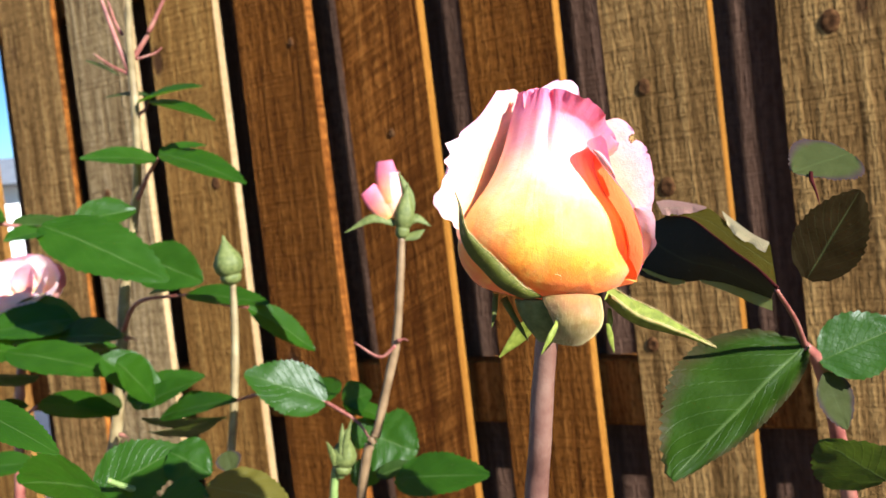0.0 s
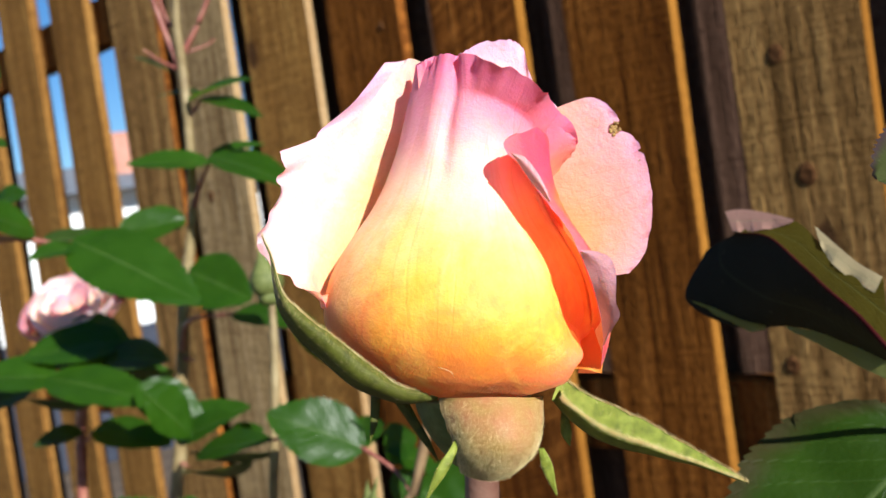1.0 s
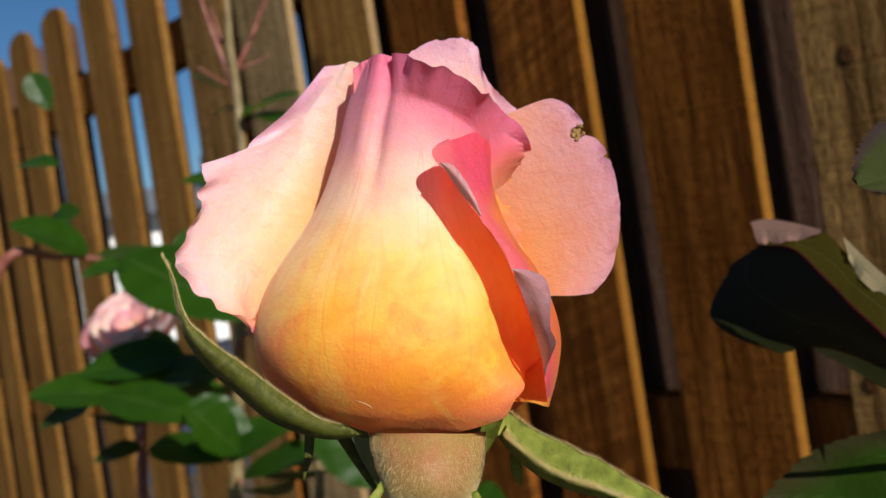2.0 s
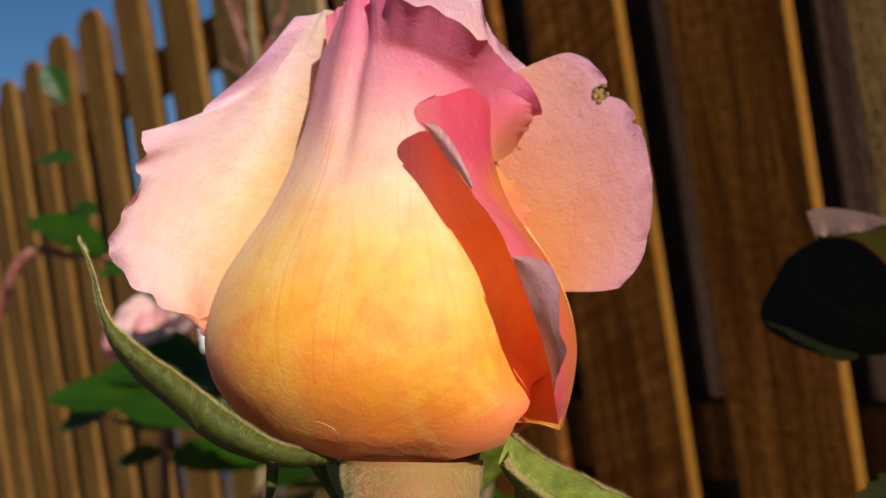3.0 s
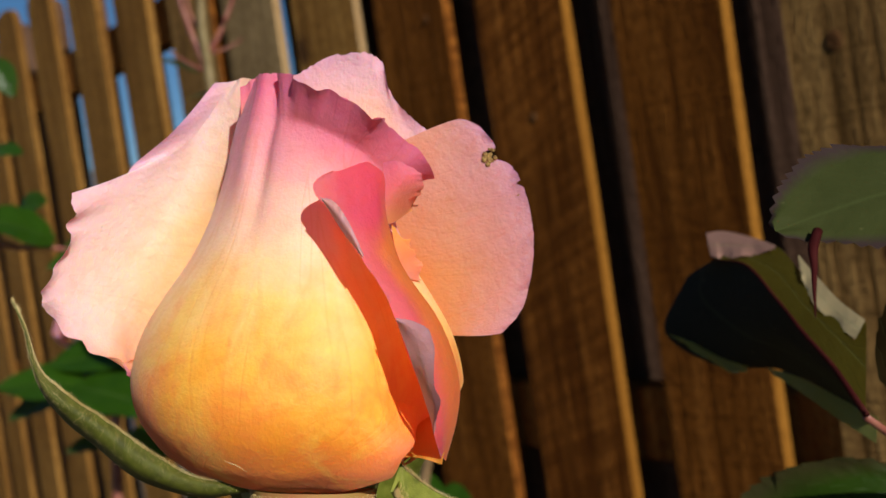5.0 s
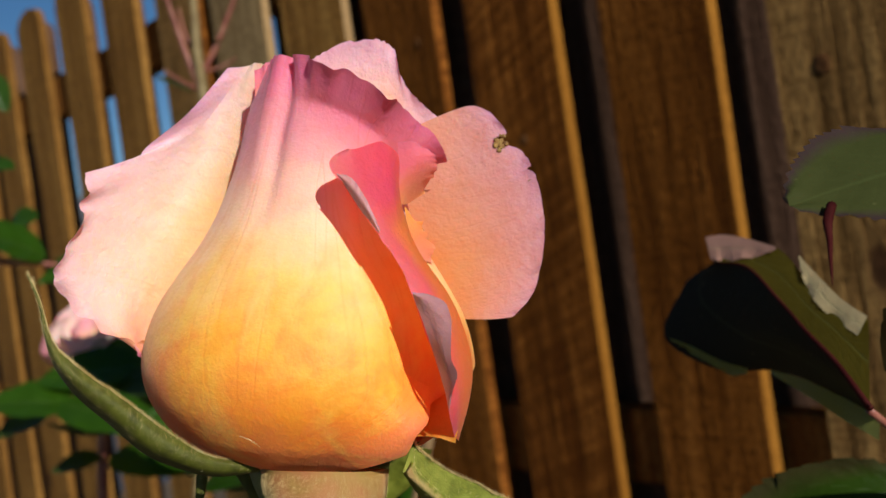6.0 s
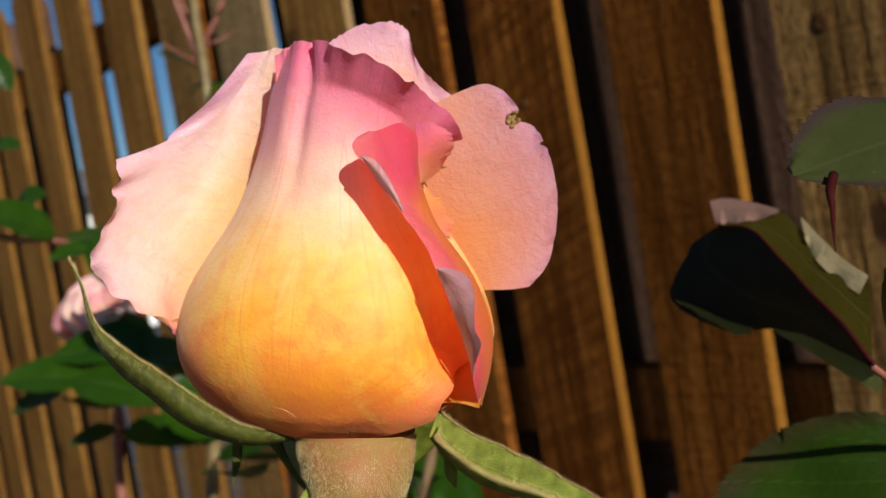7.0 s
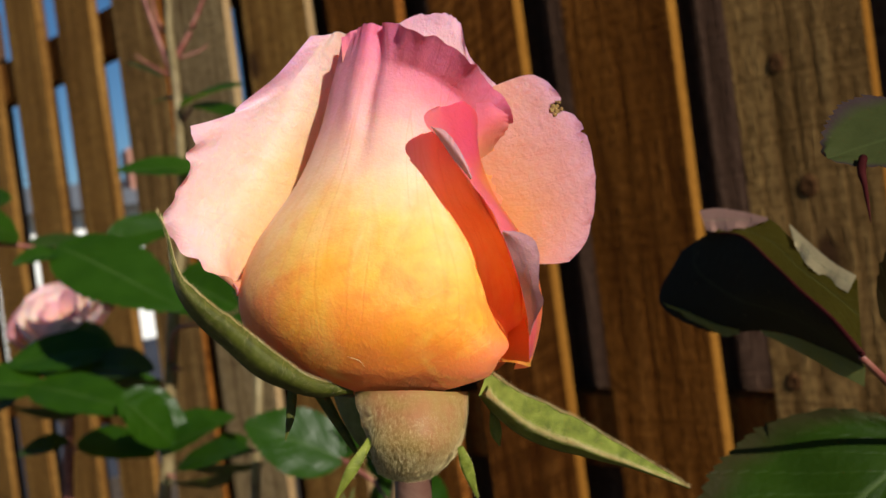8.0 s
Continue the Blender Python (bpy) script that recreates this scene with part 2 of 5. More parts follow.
PETAL_FOLD = petal_mat("petal_fold", [(0.0, (0.91, 0.34, 0.18)), (0.30, (0.83, 0.17, 0.23)), (0.46, (0.75, 0.11, 0.26)), (0.75, (0.73, 0.13, 0.29)), (1.0, (0.72, 0.28, 0.40))], (1.0, 0.18, 0.065), 0.68, 0.08, None,
                       [(0.0, (0.94, 0.38, 0.045)), (0.40, (0.95, 0.42, 0.07)), (0.55, (0.93, 0.38, 0.13)), (0.72, (0.78, 0.21, 0.30)), (1.0, (0.75, 0.26, 0.38))], glowing=0.85, edge=(0.66, 0.80), pebble=1.3)
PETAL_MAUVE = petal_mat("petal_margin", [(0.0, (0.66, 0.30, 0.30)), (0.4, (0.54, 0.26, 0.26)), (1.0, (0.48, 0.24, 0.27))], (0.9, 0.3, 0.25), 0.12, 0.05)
PETAL_IN = petal_mat("petal_inside", [(0.0, (0.95, 0.50, 0.09)), (0.30, (0.95, 0.66, 0.36)), (0.44, (0.93, 0.70, 0.53)), (0.60, (0.90, 0.66, 0.57)), (0.84, (0.87, 0.55, 0.56)), (1.0, (0.83, 0.45, 0.50))], (1.0, 0.5, 0.3), 0.2, 0.16, None,
                     [(0.0, (0.92, 0.52, 0.42)), (0.22, (0.93, 0.62, 0.50)), (0.45, (0.92, 0.66, 0.63)), (0.7, (0.88, 0.56, 0.63)), (0.88, (0.82, 0.45, 0.58)), (1.0, (0.71, 0.36, 0.53))], edge=(0.14, 0.42), pebble=0.8, low=(0.93, 0.43, 0.27))
PETAL_ROUND = petal_mat("petal_mauve", [(0.0, (0.67, 0.21, 0.03)), (0.36, (0.63, 0.25, 0.105)), (0.62, (0.57, 0.232, 0.19)), (1.0, (0.49, 0.205, 0.25))], (1.0, 0.36, 0.2), 0.2, 0.2, None,
                        [(0.0, (0.61, 0.24, 0.14)), (0.4, (0.60, 0.265, 0.22)), (0.8, (0.53, 0.235, 0.30)), (1.0, (0.46, 0.20, 0.31))], edge=(0.2, 0.5), pebble=0.8)
PETAL_BASE = petal_mat("petal_base", [(0.0, (0.94, 0.40, 0.06)), (1.0, (0.93, 0.28, 0.05))], (1.0, 0.12, 0.015), 0.5, 0.2, glowing=0.85)
PETAL_FRILL = petal_mat("petal_frill", [(0.0, (0.92, 0.38, 0.07)), (0.5, (0.90, 0.30, 0.12)), (1.0, (0.87, 0.30, 0.20))], (1.0, 0.25, 0.1), 0.3, 0.1)
PETAL_PINK = petal_mat("petal_pink", [(0.0, (0.92, 0.36, 0.12)), (0.3, (0.88, 0.30, 0.20)), (0.6, (0.74, 0.17, 0.22)), (1.0, (0.66, 0.16, 0.27))], (1.0, 0.2, 0.1), 0.3, 0.1)
# whitened petal colour standing for sun inside the far flower
PETAL_SUNLIT = petal_mat("petal_sunlit", [(0.0, (0.90, 0.56, 0.22)), (0.45, (0.94, 0.78, 0.66)), (0.8, (0.93, 0.76, 0.75)), (1.0, (0.88, 0.58, 0.64))], (1.0, 0.6, 0.5), 0.2, 0.1)
PETAL_PALE = petal_mat("petal_pale", [(0.0, (0.90, 0.42, 0.14)), (0.4, (0.88, 0.50, 0.42)), (0.7, (0.84, 0.48, 0.55)), (1.0, (0.76, 0.39, 0.52))], (1.0, 0.45, 0.4), 0.2, 0.14, pebble=0.7)
LEAF = leaf_mat("leaf_green", (0.012, 0.045, 0.002), (0.030, 0.088, 0.004), (0.10, 0.22, 0.006), 0.38, vein=0.4, spec=0.24)
LEAF_DEEP = leaf_mat("leaf_deep", (0.013, 0.032, 0.004), (0.030, 0.058, 0.007), (0.10, 0.15, 0.008), 0.4, 0.3)
LEAF_BROAD = leaf_mat("leaf_broad", (0.007, 0.021, 0.0008), (0.024, 0.055, 0.0016), (0.09, 0.15, 0.005), 0.5, 0.2, 0.45, 0.12, (0.03, 0.024, 0.008))
# bronze underside, darkened in its colour for the half turned from the sun
LEAF_BRONZE_SHADE = leaf_mat("leaf_bronze_shade", (0.017, 0.0155, 0.010), (0.029, 0.025, 0.016), (0.06, 0.05, 0.008), 0.7, 0.02, 0.1, 0.04)
LEAF_GREY = leaf_mat("leaf_greygreen", (0.024, 0.031, 0.008), (0.046, 0.054, 0.015), (0.09, 0.1, 0.02), 0.65, 0.2, 0.1, 0.08, (0.036, 0.02, 0.023))
LEAF_OLIVE = leaf_mat("leaf_olive", (0.10, 0.085, 0.012), (0.16, 0.14, 0.02), (0.3, 0.26, 0.02), 0.5, 0.5)
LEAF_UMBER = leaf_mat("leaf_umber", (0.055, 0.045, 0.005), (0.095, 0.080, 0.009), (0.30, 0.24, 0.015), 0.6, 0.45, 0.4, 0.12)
LEAF_PURPLE = leaf_mat("leaf_purple", (0.010, 0.006, 0.003), (0.020, 0.014, 0.004), (0.12, 0.08, 0.006), 0.7, 0.25, 0.3, 0.03)
LEAF_EDGE = leaf_mat("leaf_pale_edge", (0.31, 0.165, 0.125), (0.41, 0.225, 0.165), (0.22, 0.13, 0.09), 0.5, 0.2)
# cream that paints the sunlit corner of the folded leaf
LEAF_SUNLIT = leaf_mat("leaf_sunlit_edge", (0.44, 0.34, 0.17), (0.56, 0.45, 0.24), (0.3, 0.24, 0.1), 0.5, 0.2)
LEAF_RIM = leaf_mat("leaf_green_edge", (0.17, 0.19, 0.05), (0.26, 0.28, 0.08), (0.42, 0.46, 0.08), 0.5, 0.45)
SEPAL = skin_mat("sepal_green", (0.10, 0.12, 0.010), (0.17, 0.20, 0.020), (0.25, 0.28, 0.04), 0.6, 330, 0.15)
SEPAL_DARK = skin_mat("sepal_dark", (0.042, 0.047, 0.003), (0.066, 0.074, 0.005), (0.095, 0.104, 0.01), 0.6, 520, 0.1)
SEPAL_WOOL = skin_mat("sepal_woolly", (0.34, 0.12, 0.055), (0.29, 0.17, 0.05), (0.20, 0.17, 0.03), 0.6, 75, 0.1)
WOOL = skin_mat("wool_hair", (0.62, 0.47, 0.19), (0.72, 0.57, 0.26), (0.82, 0.70, 0.38), 0.5, 200, 0.12, (0.5, 0.45, 0.25))
STEM = skin_mat("stem_tan", (0.14, 0.095, 0.04), (0.21, 0.155, 0.07), (0.28, 0.22, 0.11), 0.55, 60)
STEM_RED = skin_mat("stem_red", (0.14, 0.035, 0.028), (0.23, 0.075, 0.055), (0.31, 0.14, 0.095), 0.45, 70)
STEM_ROSE = skin_mat("stem_brown_red", (0.10, 0.042, 0.03), (0.15, 0.072, 0.05), (0.21, 0.12, 0.085), 0.5, 60)
BUD = skin_mat("bud_green", (0.07, 0.09, 0.02), (0.12, 0.14, 0.034), (0.18, 0.2, 0.06), 0.6, 240, 0.15)
STEM_DARK = skin_mat("stem_dark_red", (0.02, 0.003, 0.003), (0.035, 0.005, 0.005), (0.05, 0.01, 0.009), 0.7, 70, spec=0.05)
STEM_PINK = skin_mat("stem_rosy", (0.11, 0.066, 0.031), (0.165, 0.102, 0.048), (0.23, 0.15, 0.075), 0.5, 60)
STEM_GREEN = skin_mat("stem_green", (0.10, 0.15, 0.04), (0.16, 0.22, 0.06), (0.24, 0.3, 0.1), 0.45, 70)
BLIGHT = skin_mat("brown_spot", (0.1, 0.05, 0.015), (0.24, 0.13, 0.04), (0.4, 0.28, 0.08), 0.8, 900)
SOIL = skin_mat("soil", (0.05, 0.035, 0.025), (0.09, 0.065, 0.045), (0.14, 0.1, 0.07), 0.95, 14)
SIDING = skin_mat("white_siding", (0.74, 0.74, 0.72), (0.8, 0.8, 0.78), (0.84, 0.84, 0.83), 0.6, 3)
ROOFING = skin_mat("grey_shingle", (0.10, 0.11, 0.13), (0.15, 0.16, 0.18), (0.21, 0.22, 0.24), 0.85, 6)
BRICK = skin_mat("red_brick", (0.3, 0.13, 0.09), (0.38, 0.18, 0.13), (0.44, 0.24, 0.18), 0.9, 9)
NAVY = skin_mat("navy_boards", (0.012, 0.016, 0.03), (0.02, 0.025, 0.042), (0.03, 0.035, 0.055), 0.7, 5)


# ---------------------------------------------------------------- mesh helpers
def spline(points, n):
    """n points along a Catmull-Rom curve through the given ones."""
    p = [np.array(q, float) for q in points]
    if len(p) == 2:
        return [p[0] + (p[1] - p[0]) * i / (n - 1) for i in range(n)]
    p = [2 * p[0] - p[1], *p, 2 * p[-1] - p[-2]]
    out = []
    for i in range(n):
        s = i / (n - 1) * (len(p) - 3)
        k = min(int(s), len(p) - 4)
        t = s - k
        a, b, c, d = p[k:k + 4]
        out.append(0.5 * (2 * b + (c - a) * t + (2 * a - 5 * b + 4 * c - d) * t * t + (3 * b - a - 3 * c + d) * t ** 3))
    return out


def thing(name, label, category, place=None, group="", kind=""):
    ob = new(name)
    if place is not None:
        ob.matrix_world = place
    return tagged(ob, label, category, group, kind)


def link(name, mesh, material, parent=None, label="", smooth=True):
    if material is not None:
        mesh.materials.clear()
        mesh.materials.append(material)
    if smooth:
        mesh.polygons.foreach_set("use_smooth", [True] * len(mesh.polygons))
    ob = new(name, mesh)
    if parent is not None:
        ob.parent = parent
    if label:
        ob["label"] = label
    return ob


def part(name, bm, material, parent=None, label="", smooth=True):
    mesh = bpy.data.meshes.new(name)
    bm.to_mesh(mesh)
    bm.free()
    return link(name, mesh, material, parent, label, smooth)


def sheet(grid, closed=False):
    """A bmesh from a grid of rows of points, with UVs along both ways."""
    bm = bmesh.new()
    rows = [[bm.verts.new(p) for p in row] for row in grid]
    lay = bm.loops.layers.uv.new("UVMap")
    nv, nu = len(rows), len(rows[0])
    for i in range(nv - 1):
        for j in range(nu if closed else nu - 1):
            k = (j + 1) % nu
            f = bm.faces.new((rows[i][j], rows[i][k], rows[i + 1][k], rows[i + 1][j]))
            for lp, (a, b) in zip(f.loops, ((j, i), (j + 1, i), (j + 1, i + 1), (j, i + 1))):
                lp[lay].uv = (a / (nu if closed else nu - 1), b / (nv - 1))
    return bm


def tube(points, radii, n=60, sides=12, wobble=0.0):
    """A tapered round stem along a curve, capped at both ends."""
    pts = [Vector(p) for p in spline(points, n)]
    rad = [float(r[0]) for r in spline([(r,) for r in radii], n)]
    up = Vector((0.31, 0.17, 0.93))
    grid = []
    for i, p in enumerate(pts):
        d = (pts[min(i + 1, n - 1)] - pts[max(i - 1, 0)]).normalized()
        a = d.cross(up).normalized() if abs(d.dot(up)) < 0.95 else d.cross(Vector((1, 0, 0))).normalized()
        b = d.cross(a)
        r = rad[i] * (1 + wobble * noise.noise(p * 60))
        grid.append([p + (a * math.cos(q) + b * math.sin(q)) * r for q in (2 * math.pi * j / sides for j in range(sides))])
    bm = sheet(grid, closed=True)
    bm.verts.ensure_lookup_table()
    for ring in (bm.verts[:sides], bm.verts[-sides:]):
        bm.faces.new(ring)
    bmesh.ops.recalc_face_normals(bm, faces=bm.faces)
    return bm


def block(size, bevel=0.0, at=(0, 0, 0)):
    bm = bmesh.new()
    bmesh.ops.create_cube(bm, size=1, matrix=Matrix.Translation(at) @ Matrix.Diagonal((*size, 1)))
    if bevel:
        bmesh.ops.bevel(bm, geom=bm.edges[:], offset=bevel, segments=1, affect="EDGES")
    return bm


# ---------------------------------------------------------------- the ground and what lies beyond
def ground():
    n = 60
    grid = []
    for i in range(n + 1):
        row = []
        for j in range(n + 1):
            x, y = ((2 * k / n - 1) for k in (j, i))
            X, Y = 60 * x * abs(x) ** 1.5, 60 * y * abs(y) ** 1.5
            row.append((X * 10, Y * 10, 0.03 * noise.noise((X * 2, Y * 2, 0))))
        grid.append(row)
    ob = part("ground", sheet(grid), SOIL)
    return tagged(ob, "bare brown garden soil under the roses and fence", "ground", kind="structure")


ground()

# the fence runs along FE; its outer face is FN; board edges stand every 0.2 m
F0 = Vector((-0.664, 1.7808, 0))
FA = radians(-32.42)
FE, FN = Vector((math.cos(FA), math.sin(FA), 0)), Vector((math.sin(FA), -math.cos(FA), 0))
FENCE = Matrix.Translation(F0) @ Matrix.Rotation(FA, 4, "Z")


def fence_board(width, height, thick, seed):
    """One rough board with a rounded top, slightly uneven edges and a worn arris."""
    rnd = random.Random(seed)
    prof = []
    steps = 10
    for i in range(steps + 1):
        a = math.pi * i / steps
        prof.append((-width / 2 * math.cos(a), height - 0.045 + 0.045 * math.sin(a) ** 0.8))
    side = [0.25, 0.55, 0.85, 1.15, 1.45]
    left = [(-width / 2 + rnd.uniform(-1, 1) * 0.0012, z) for z in side]
    right = [(width / 2 + rnd.uniform(-1, 1) * 0.0012, z) for z in reversed(side)]
    ring = [(-width / 2, 0.04), *left, *prof, *right, (width / 2, 0.04)]
    bm = bmesh.new()
    front = [bm.verts.new((x, 0, z)) for x, z in ring]
    back = [bm.verts.new((x, thick, z)) for x, z in ring]
    bm.faces.new(front)
    bm.faces.new(back[::-1])
    n = len(ring)
    for i in range(n):
        bm.faces.new((front[(i + 1) % n], front[i], back[i], back[(i + 1) % n]))
    bmesh.ops.recalc_face_normals(bm, faces=bm.faces)
    bmesh.ops.bevel(bm, geom=[e for e in bm.edges if abs(e.verts[0].co.y - e.verts[1].co.y) < 1e-6], offset=0.0011, segments=1, affect="EDGES")
    return bm


def knot_bm(r, seed):
    """A dark knot: a low uneven disc, taller than wide, its rim sunk into the board."""
    bm = bmesh.new()
    rings = []
    for q, h in ((1.0, 0.0004), (0.8, -0.0008), (0.55, -0.0012), (0.3, -0.0006)):
        rings.append([bm.verts.new((r * q * math.cos(a) * (1 + 0.25 * noise.noise((math.cos(a) * 2 + seed, math.sin(a) * 2, q))), h, 1.25 * r * q * math.sin(a)))
                      for a in (2 * math.pi * k / 18 for k in range(18))])
    for a, b in zip(rings, rings[1:]):
        for k in range(18):
            bm.faces.new((a[k], a[(k + 1) % 18], b[(k + 1) % 18], b[k]))
    bm.faces.new(rings[-1])
    bmesh.ops.recalc_face_normals(bm, faces=bm.faces)
    return bm


def fence():
    knots = {6: ((1.110, 1.254, 0.0085), (1.126, 1.129, 0.010), (1.084, 0.934, 0.008)), 7: ((1.321, 1.290, 0.011),), 2: ((0.358, 1.219, 0.009),), 4: ((0.729, 1.251, 0.005),), 3: ((0.562, 1.413, 0.005),), 1: ((0.090, 1.229, 0.008),)}
    fe = thing("fence", "tall shadowbox garden fence of rough brown cedar boards", "fence", FENCE)
    widths = {0: 0.158, 1: 0.160, 2: 0.157, 3: 0.152, 4: 0.146, 5: 0.142, 6: 0.138, 7: 0.136}
    greys = {4: WOOD_ARC, 0: WOOD_OLIVE, 2: WOOD_TAN, 1: WOOD_GREY, 6: WOOD_OLIVE, 7: WOOD_OLIVE, 3: WOOD_RED, 5: WOOD_RED}
    for k in range(-22, 16):
        rnd = random.Random(k * 7 + 3)
        w = widths.get(k, 0.146 + rnd.uniform(-0.006, 0.008))
        edge = 0.2 * k if k >= 0 else 0.236 * k
        m = greys.get(k, WOOD_TAN if k < 0 else rnd.choice((WOOD, WOOD, WOOD_RED)))
        b = part("board", fence_board(w, 1.83 + rnd.uniform(-0.008, 0.008), 0.0165, k), m, fe, smooth=False)
        # only the edge facing the sun takes the second, mostly brightened wood
        b.data.materials.append(WOOD_CREAM_SUN if k in (1, 2) else WOOD_ARC if k in (0, 3) else WOOD_EDGE_SUN if k > 0 else WOOD_TAN)
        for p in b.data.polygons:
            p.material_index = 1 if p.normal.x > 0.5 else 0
        b.matrix_local = pose(edge - w / 2, rnd.uniform(0, 0.002) - (0.003 if k > 2 else 0), 0, 0, rnd.uniform(-0.25, 0.25), -2.6 if k > 2 else rnd.uniform(-0.8, 0.2))
        for u, z, r in knots.get(k, ()):
            part("knot", knot_bm(r, u), KNOT, b, "dark knot").location = (u - edge + w / 2, -0.0006, z)
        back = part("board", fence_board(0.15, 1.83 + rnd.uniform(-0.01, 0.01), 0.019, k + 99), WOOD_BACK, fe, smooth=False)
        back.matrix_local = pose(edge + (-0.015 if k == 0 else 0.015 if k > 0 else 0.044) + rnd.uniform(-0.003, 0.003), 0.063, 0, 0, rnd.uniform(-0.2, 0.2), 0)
    for z0, z1 in ((0.13, 0.22), (0.823, 0.912), (1.566, 1.658)):
        r = part("rail", block((8.5, 0.038, z1 - z0), 0.003), WOOD, fe, smooth=False)
        r.matrix_local = pose(-1.1, 0.0435, (z0 + z1) / 2)


fence()


def neighbour_house():
    h = thing("house", "white-sided neighbouring house with a grey shingle roof", "house", pose(-7.2, 9.5, 0, 0, 0, 38))
    part("wall", block((12, 6, 2.0), 0.01, (0, 3, 1.0)), SIDING, h, smooth=False)
    bm = bmesh.new()
    v = [bm.verts.new(p) for p in ((-6.3, -0.4, 1.98), (6.3, -0.4, 1.98), (6.3, 6.4, 1.98), (-6.3, 6.4, 1.98), (-6.3, 3, 2.6), (6.3, 3, 2.6))]
    for f in ((0, 1, 5, 4), (2, 3, 4, 5), (0, 4, 3), (1, 2, 5), (3, 2, 1, 0)):
        bm.faces.new([v[i] for i in f])
    part("roof", bm, ROOFING, h, "grey shingle roof", smooth=False)
    part("chimney", block((0.5, 0.5, 0.9), 0.01, (2.5, 1.6, 2.4)), BRICK, h, "red brick chimney", smooth=False)
    p = tagged(part("planter_wall", block((9, 0.25, 0.75), 0.01), NAVY, None, smooth=False), "dark blue painted low boundary wall", "wall")
    p.matrix_world = pose(-3.4, 5.0, 0.375, 0, 0, 38)


neighbour_house()

# ---------------------------------------------------------------- the large rose
# the rose's own axes: x across, y away from the viewer, z along its leaning axis, in millimetres
ROSE_AT = ((0.95328, -0.25960, 0.15447, 0.04349), (0.25049, 0.96512, 0.07610, 0.41988), (-0.16883, -0.03385, 0.98506, 1.11141), (0.00000, 0.00000, 0.00000, 1.00000))
ROSE = Matrix(ROSE_AT)
MM = 0.001


def step(x, a, b):
    t = min(1.0, max(0.0, (x - a) / (b - a)))
    return t * t * (3 - 2 * t)


def ruffle(grid, amp, freq, reach=0.35, sides=("top",), seed=0.0, notch=0.0, calm=0.0):
    """Waves that grow towards the margins of a petal; notch also cuts the margin back unevenly."""
    g = [[Vector(p) for p in row] for row in grid]
    nv, nu = len(g), len(g[0])
    out = []
    for i in range(nv):
        row = []
        for j in range(nu):
            u, v = j / (nu - 1), i / (nv - 1)
            du = g[i][min(j + 1, nu - 1)] - g[i][max(j - 1, 0)]
            dv = g[min(i + 1, nv - 1)][j] - g[max(i - 1, 0)][j]
            nrm = du.cross(dv)
            nrm = nrm.normalized() if nrm.length > 1e-9 else Vector((0, 1, 0))
            w, s, inward = 0.0, 0.0, Vector()
            for side in sides:
                e, along = {"top": (v, u), "bottom": (1 - v, u), "right": (u, v), "left": (1 - u, v)}[side]
                k = max(0.0, (e - 1 + reach) / reach) ** 2
                if k > w:
                    w, s = k, along
                    inward = {"top": -dv, "bottom": dv, "right": -du, "left": du}[side]
            if calm:
                w *= step(s, 0.05, calm)
            wave = noise.noise((s * freq + seed, seed * 1.7, 0.3)) + 0.5 * noise.noise((s * freq * 2.7 + seed, 4.1, seed))
            q = g[i][j] + nrm * amp * w * wave * 1.6
            if notch and w > 0 and inward.length > 1e-9:
                cut = 0.5 * abs(noise.noise((s * freq * 1.6 + seed, 7.7, seed))) + 0.5 * max(0, noise.noise((s * freq * 5 + seed, 2.2, seed)))
                q += inward.normalized() * notch * w * w * cut
            row.append(q)
        out.append(row)
    return out


def loft(curves, nu, nv):
    """A smooth sheet through a few guide curves; rows run along the curves, columns across them."""
    cs = [spline(c, nv) for c in curves]
    return [[Vector(p) for p in spline([c[i] for c in cs], nu)] for i in range(nv)]


def petal(name, grid, material, parent, scale=MM, label="", across=False):
    """across: the colour runs from the first column to the last instead of from the first row to the last."""
    g = [[p * scale for p in row] for row in grid]
    if across:
        g = [list(col) for col in zip(*g)]
    ob = part(name, sheet(g), material, parent, label)
    return ob


PROFILE = [(-24, 6), (-19.5, 22), (-16, 28), (-13, 31.5), (-6.8, 35.8), (0, 37.6), (6.8, 36.8), (13.5, 34.4), (20.3, 30.4), (27, 26), (33.8, 22.6), (40.6, 20.2), (47.3, 19), (54, 18.4), (60.8, 17.4), (67.6, 16), (72, 15.5)]


def wrap(phi0, phi1, z0, top, out=0.0, nu=56, nv=60, flare=None, lip=0.0):
    """A petal wrapped round the bud: from phi0 to phi1 degrees (0 faces the viewer, positive to the right)."""
    grid = []
    for i in range(nv):
        v = i / (nv - 1)
        row = []
        for j in range(nu):
            u = j / (nu - 1)
            a, b = (phi0(v) if callable(phi0) else phi0), (phi1(v) if callable(phi1) else phi1)
            ph = a + (b - a) * u
            zt = top(ph)
            zb = z0(ph) if callable(z0) else z0
            z = zb + (zt - zb) * v
            rr = float(np.interp(z, [p[0] for p in SMOOTH], [p[1] for p in SMOOTH])) + out
            if flare:
                rr += flare(u, v, ph)
            if lip:
                k = max(0.0, (v - 0.89) / 0.11) * step(ph, -34, 12) * (0.85 + 0.5 * noise.noise((ph * 0.055, 1.9, 0.4)))
                rr += lip * k ** 0.9
                z -= 0.3 * lip * k * k
            q = radians(ph)
            row.append(Vector((rr * math.sin(q) + 1.0 * max(0, z - 40) / 10, -rr * math.cos(q), z)))
        grid.append(row)
    return grid


SMOOTH = [tuple(p) for p in spline(PROFILE, 120)]


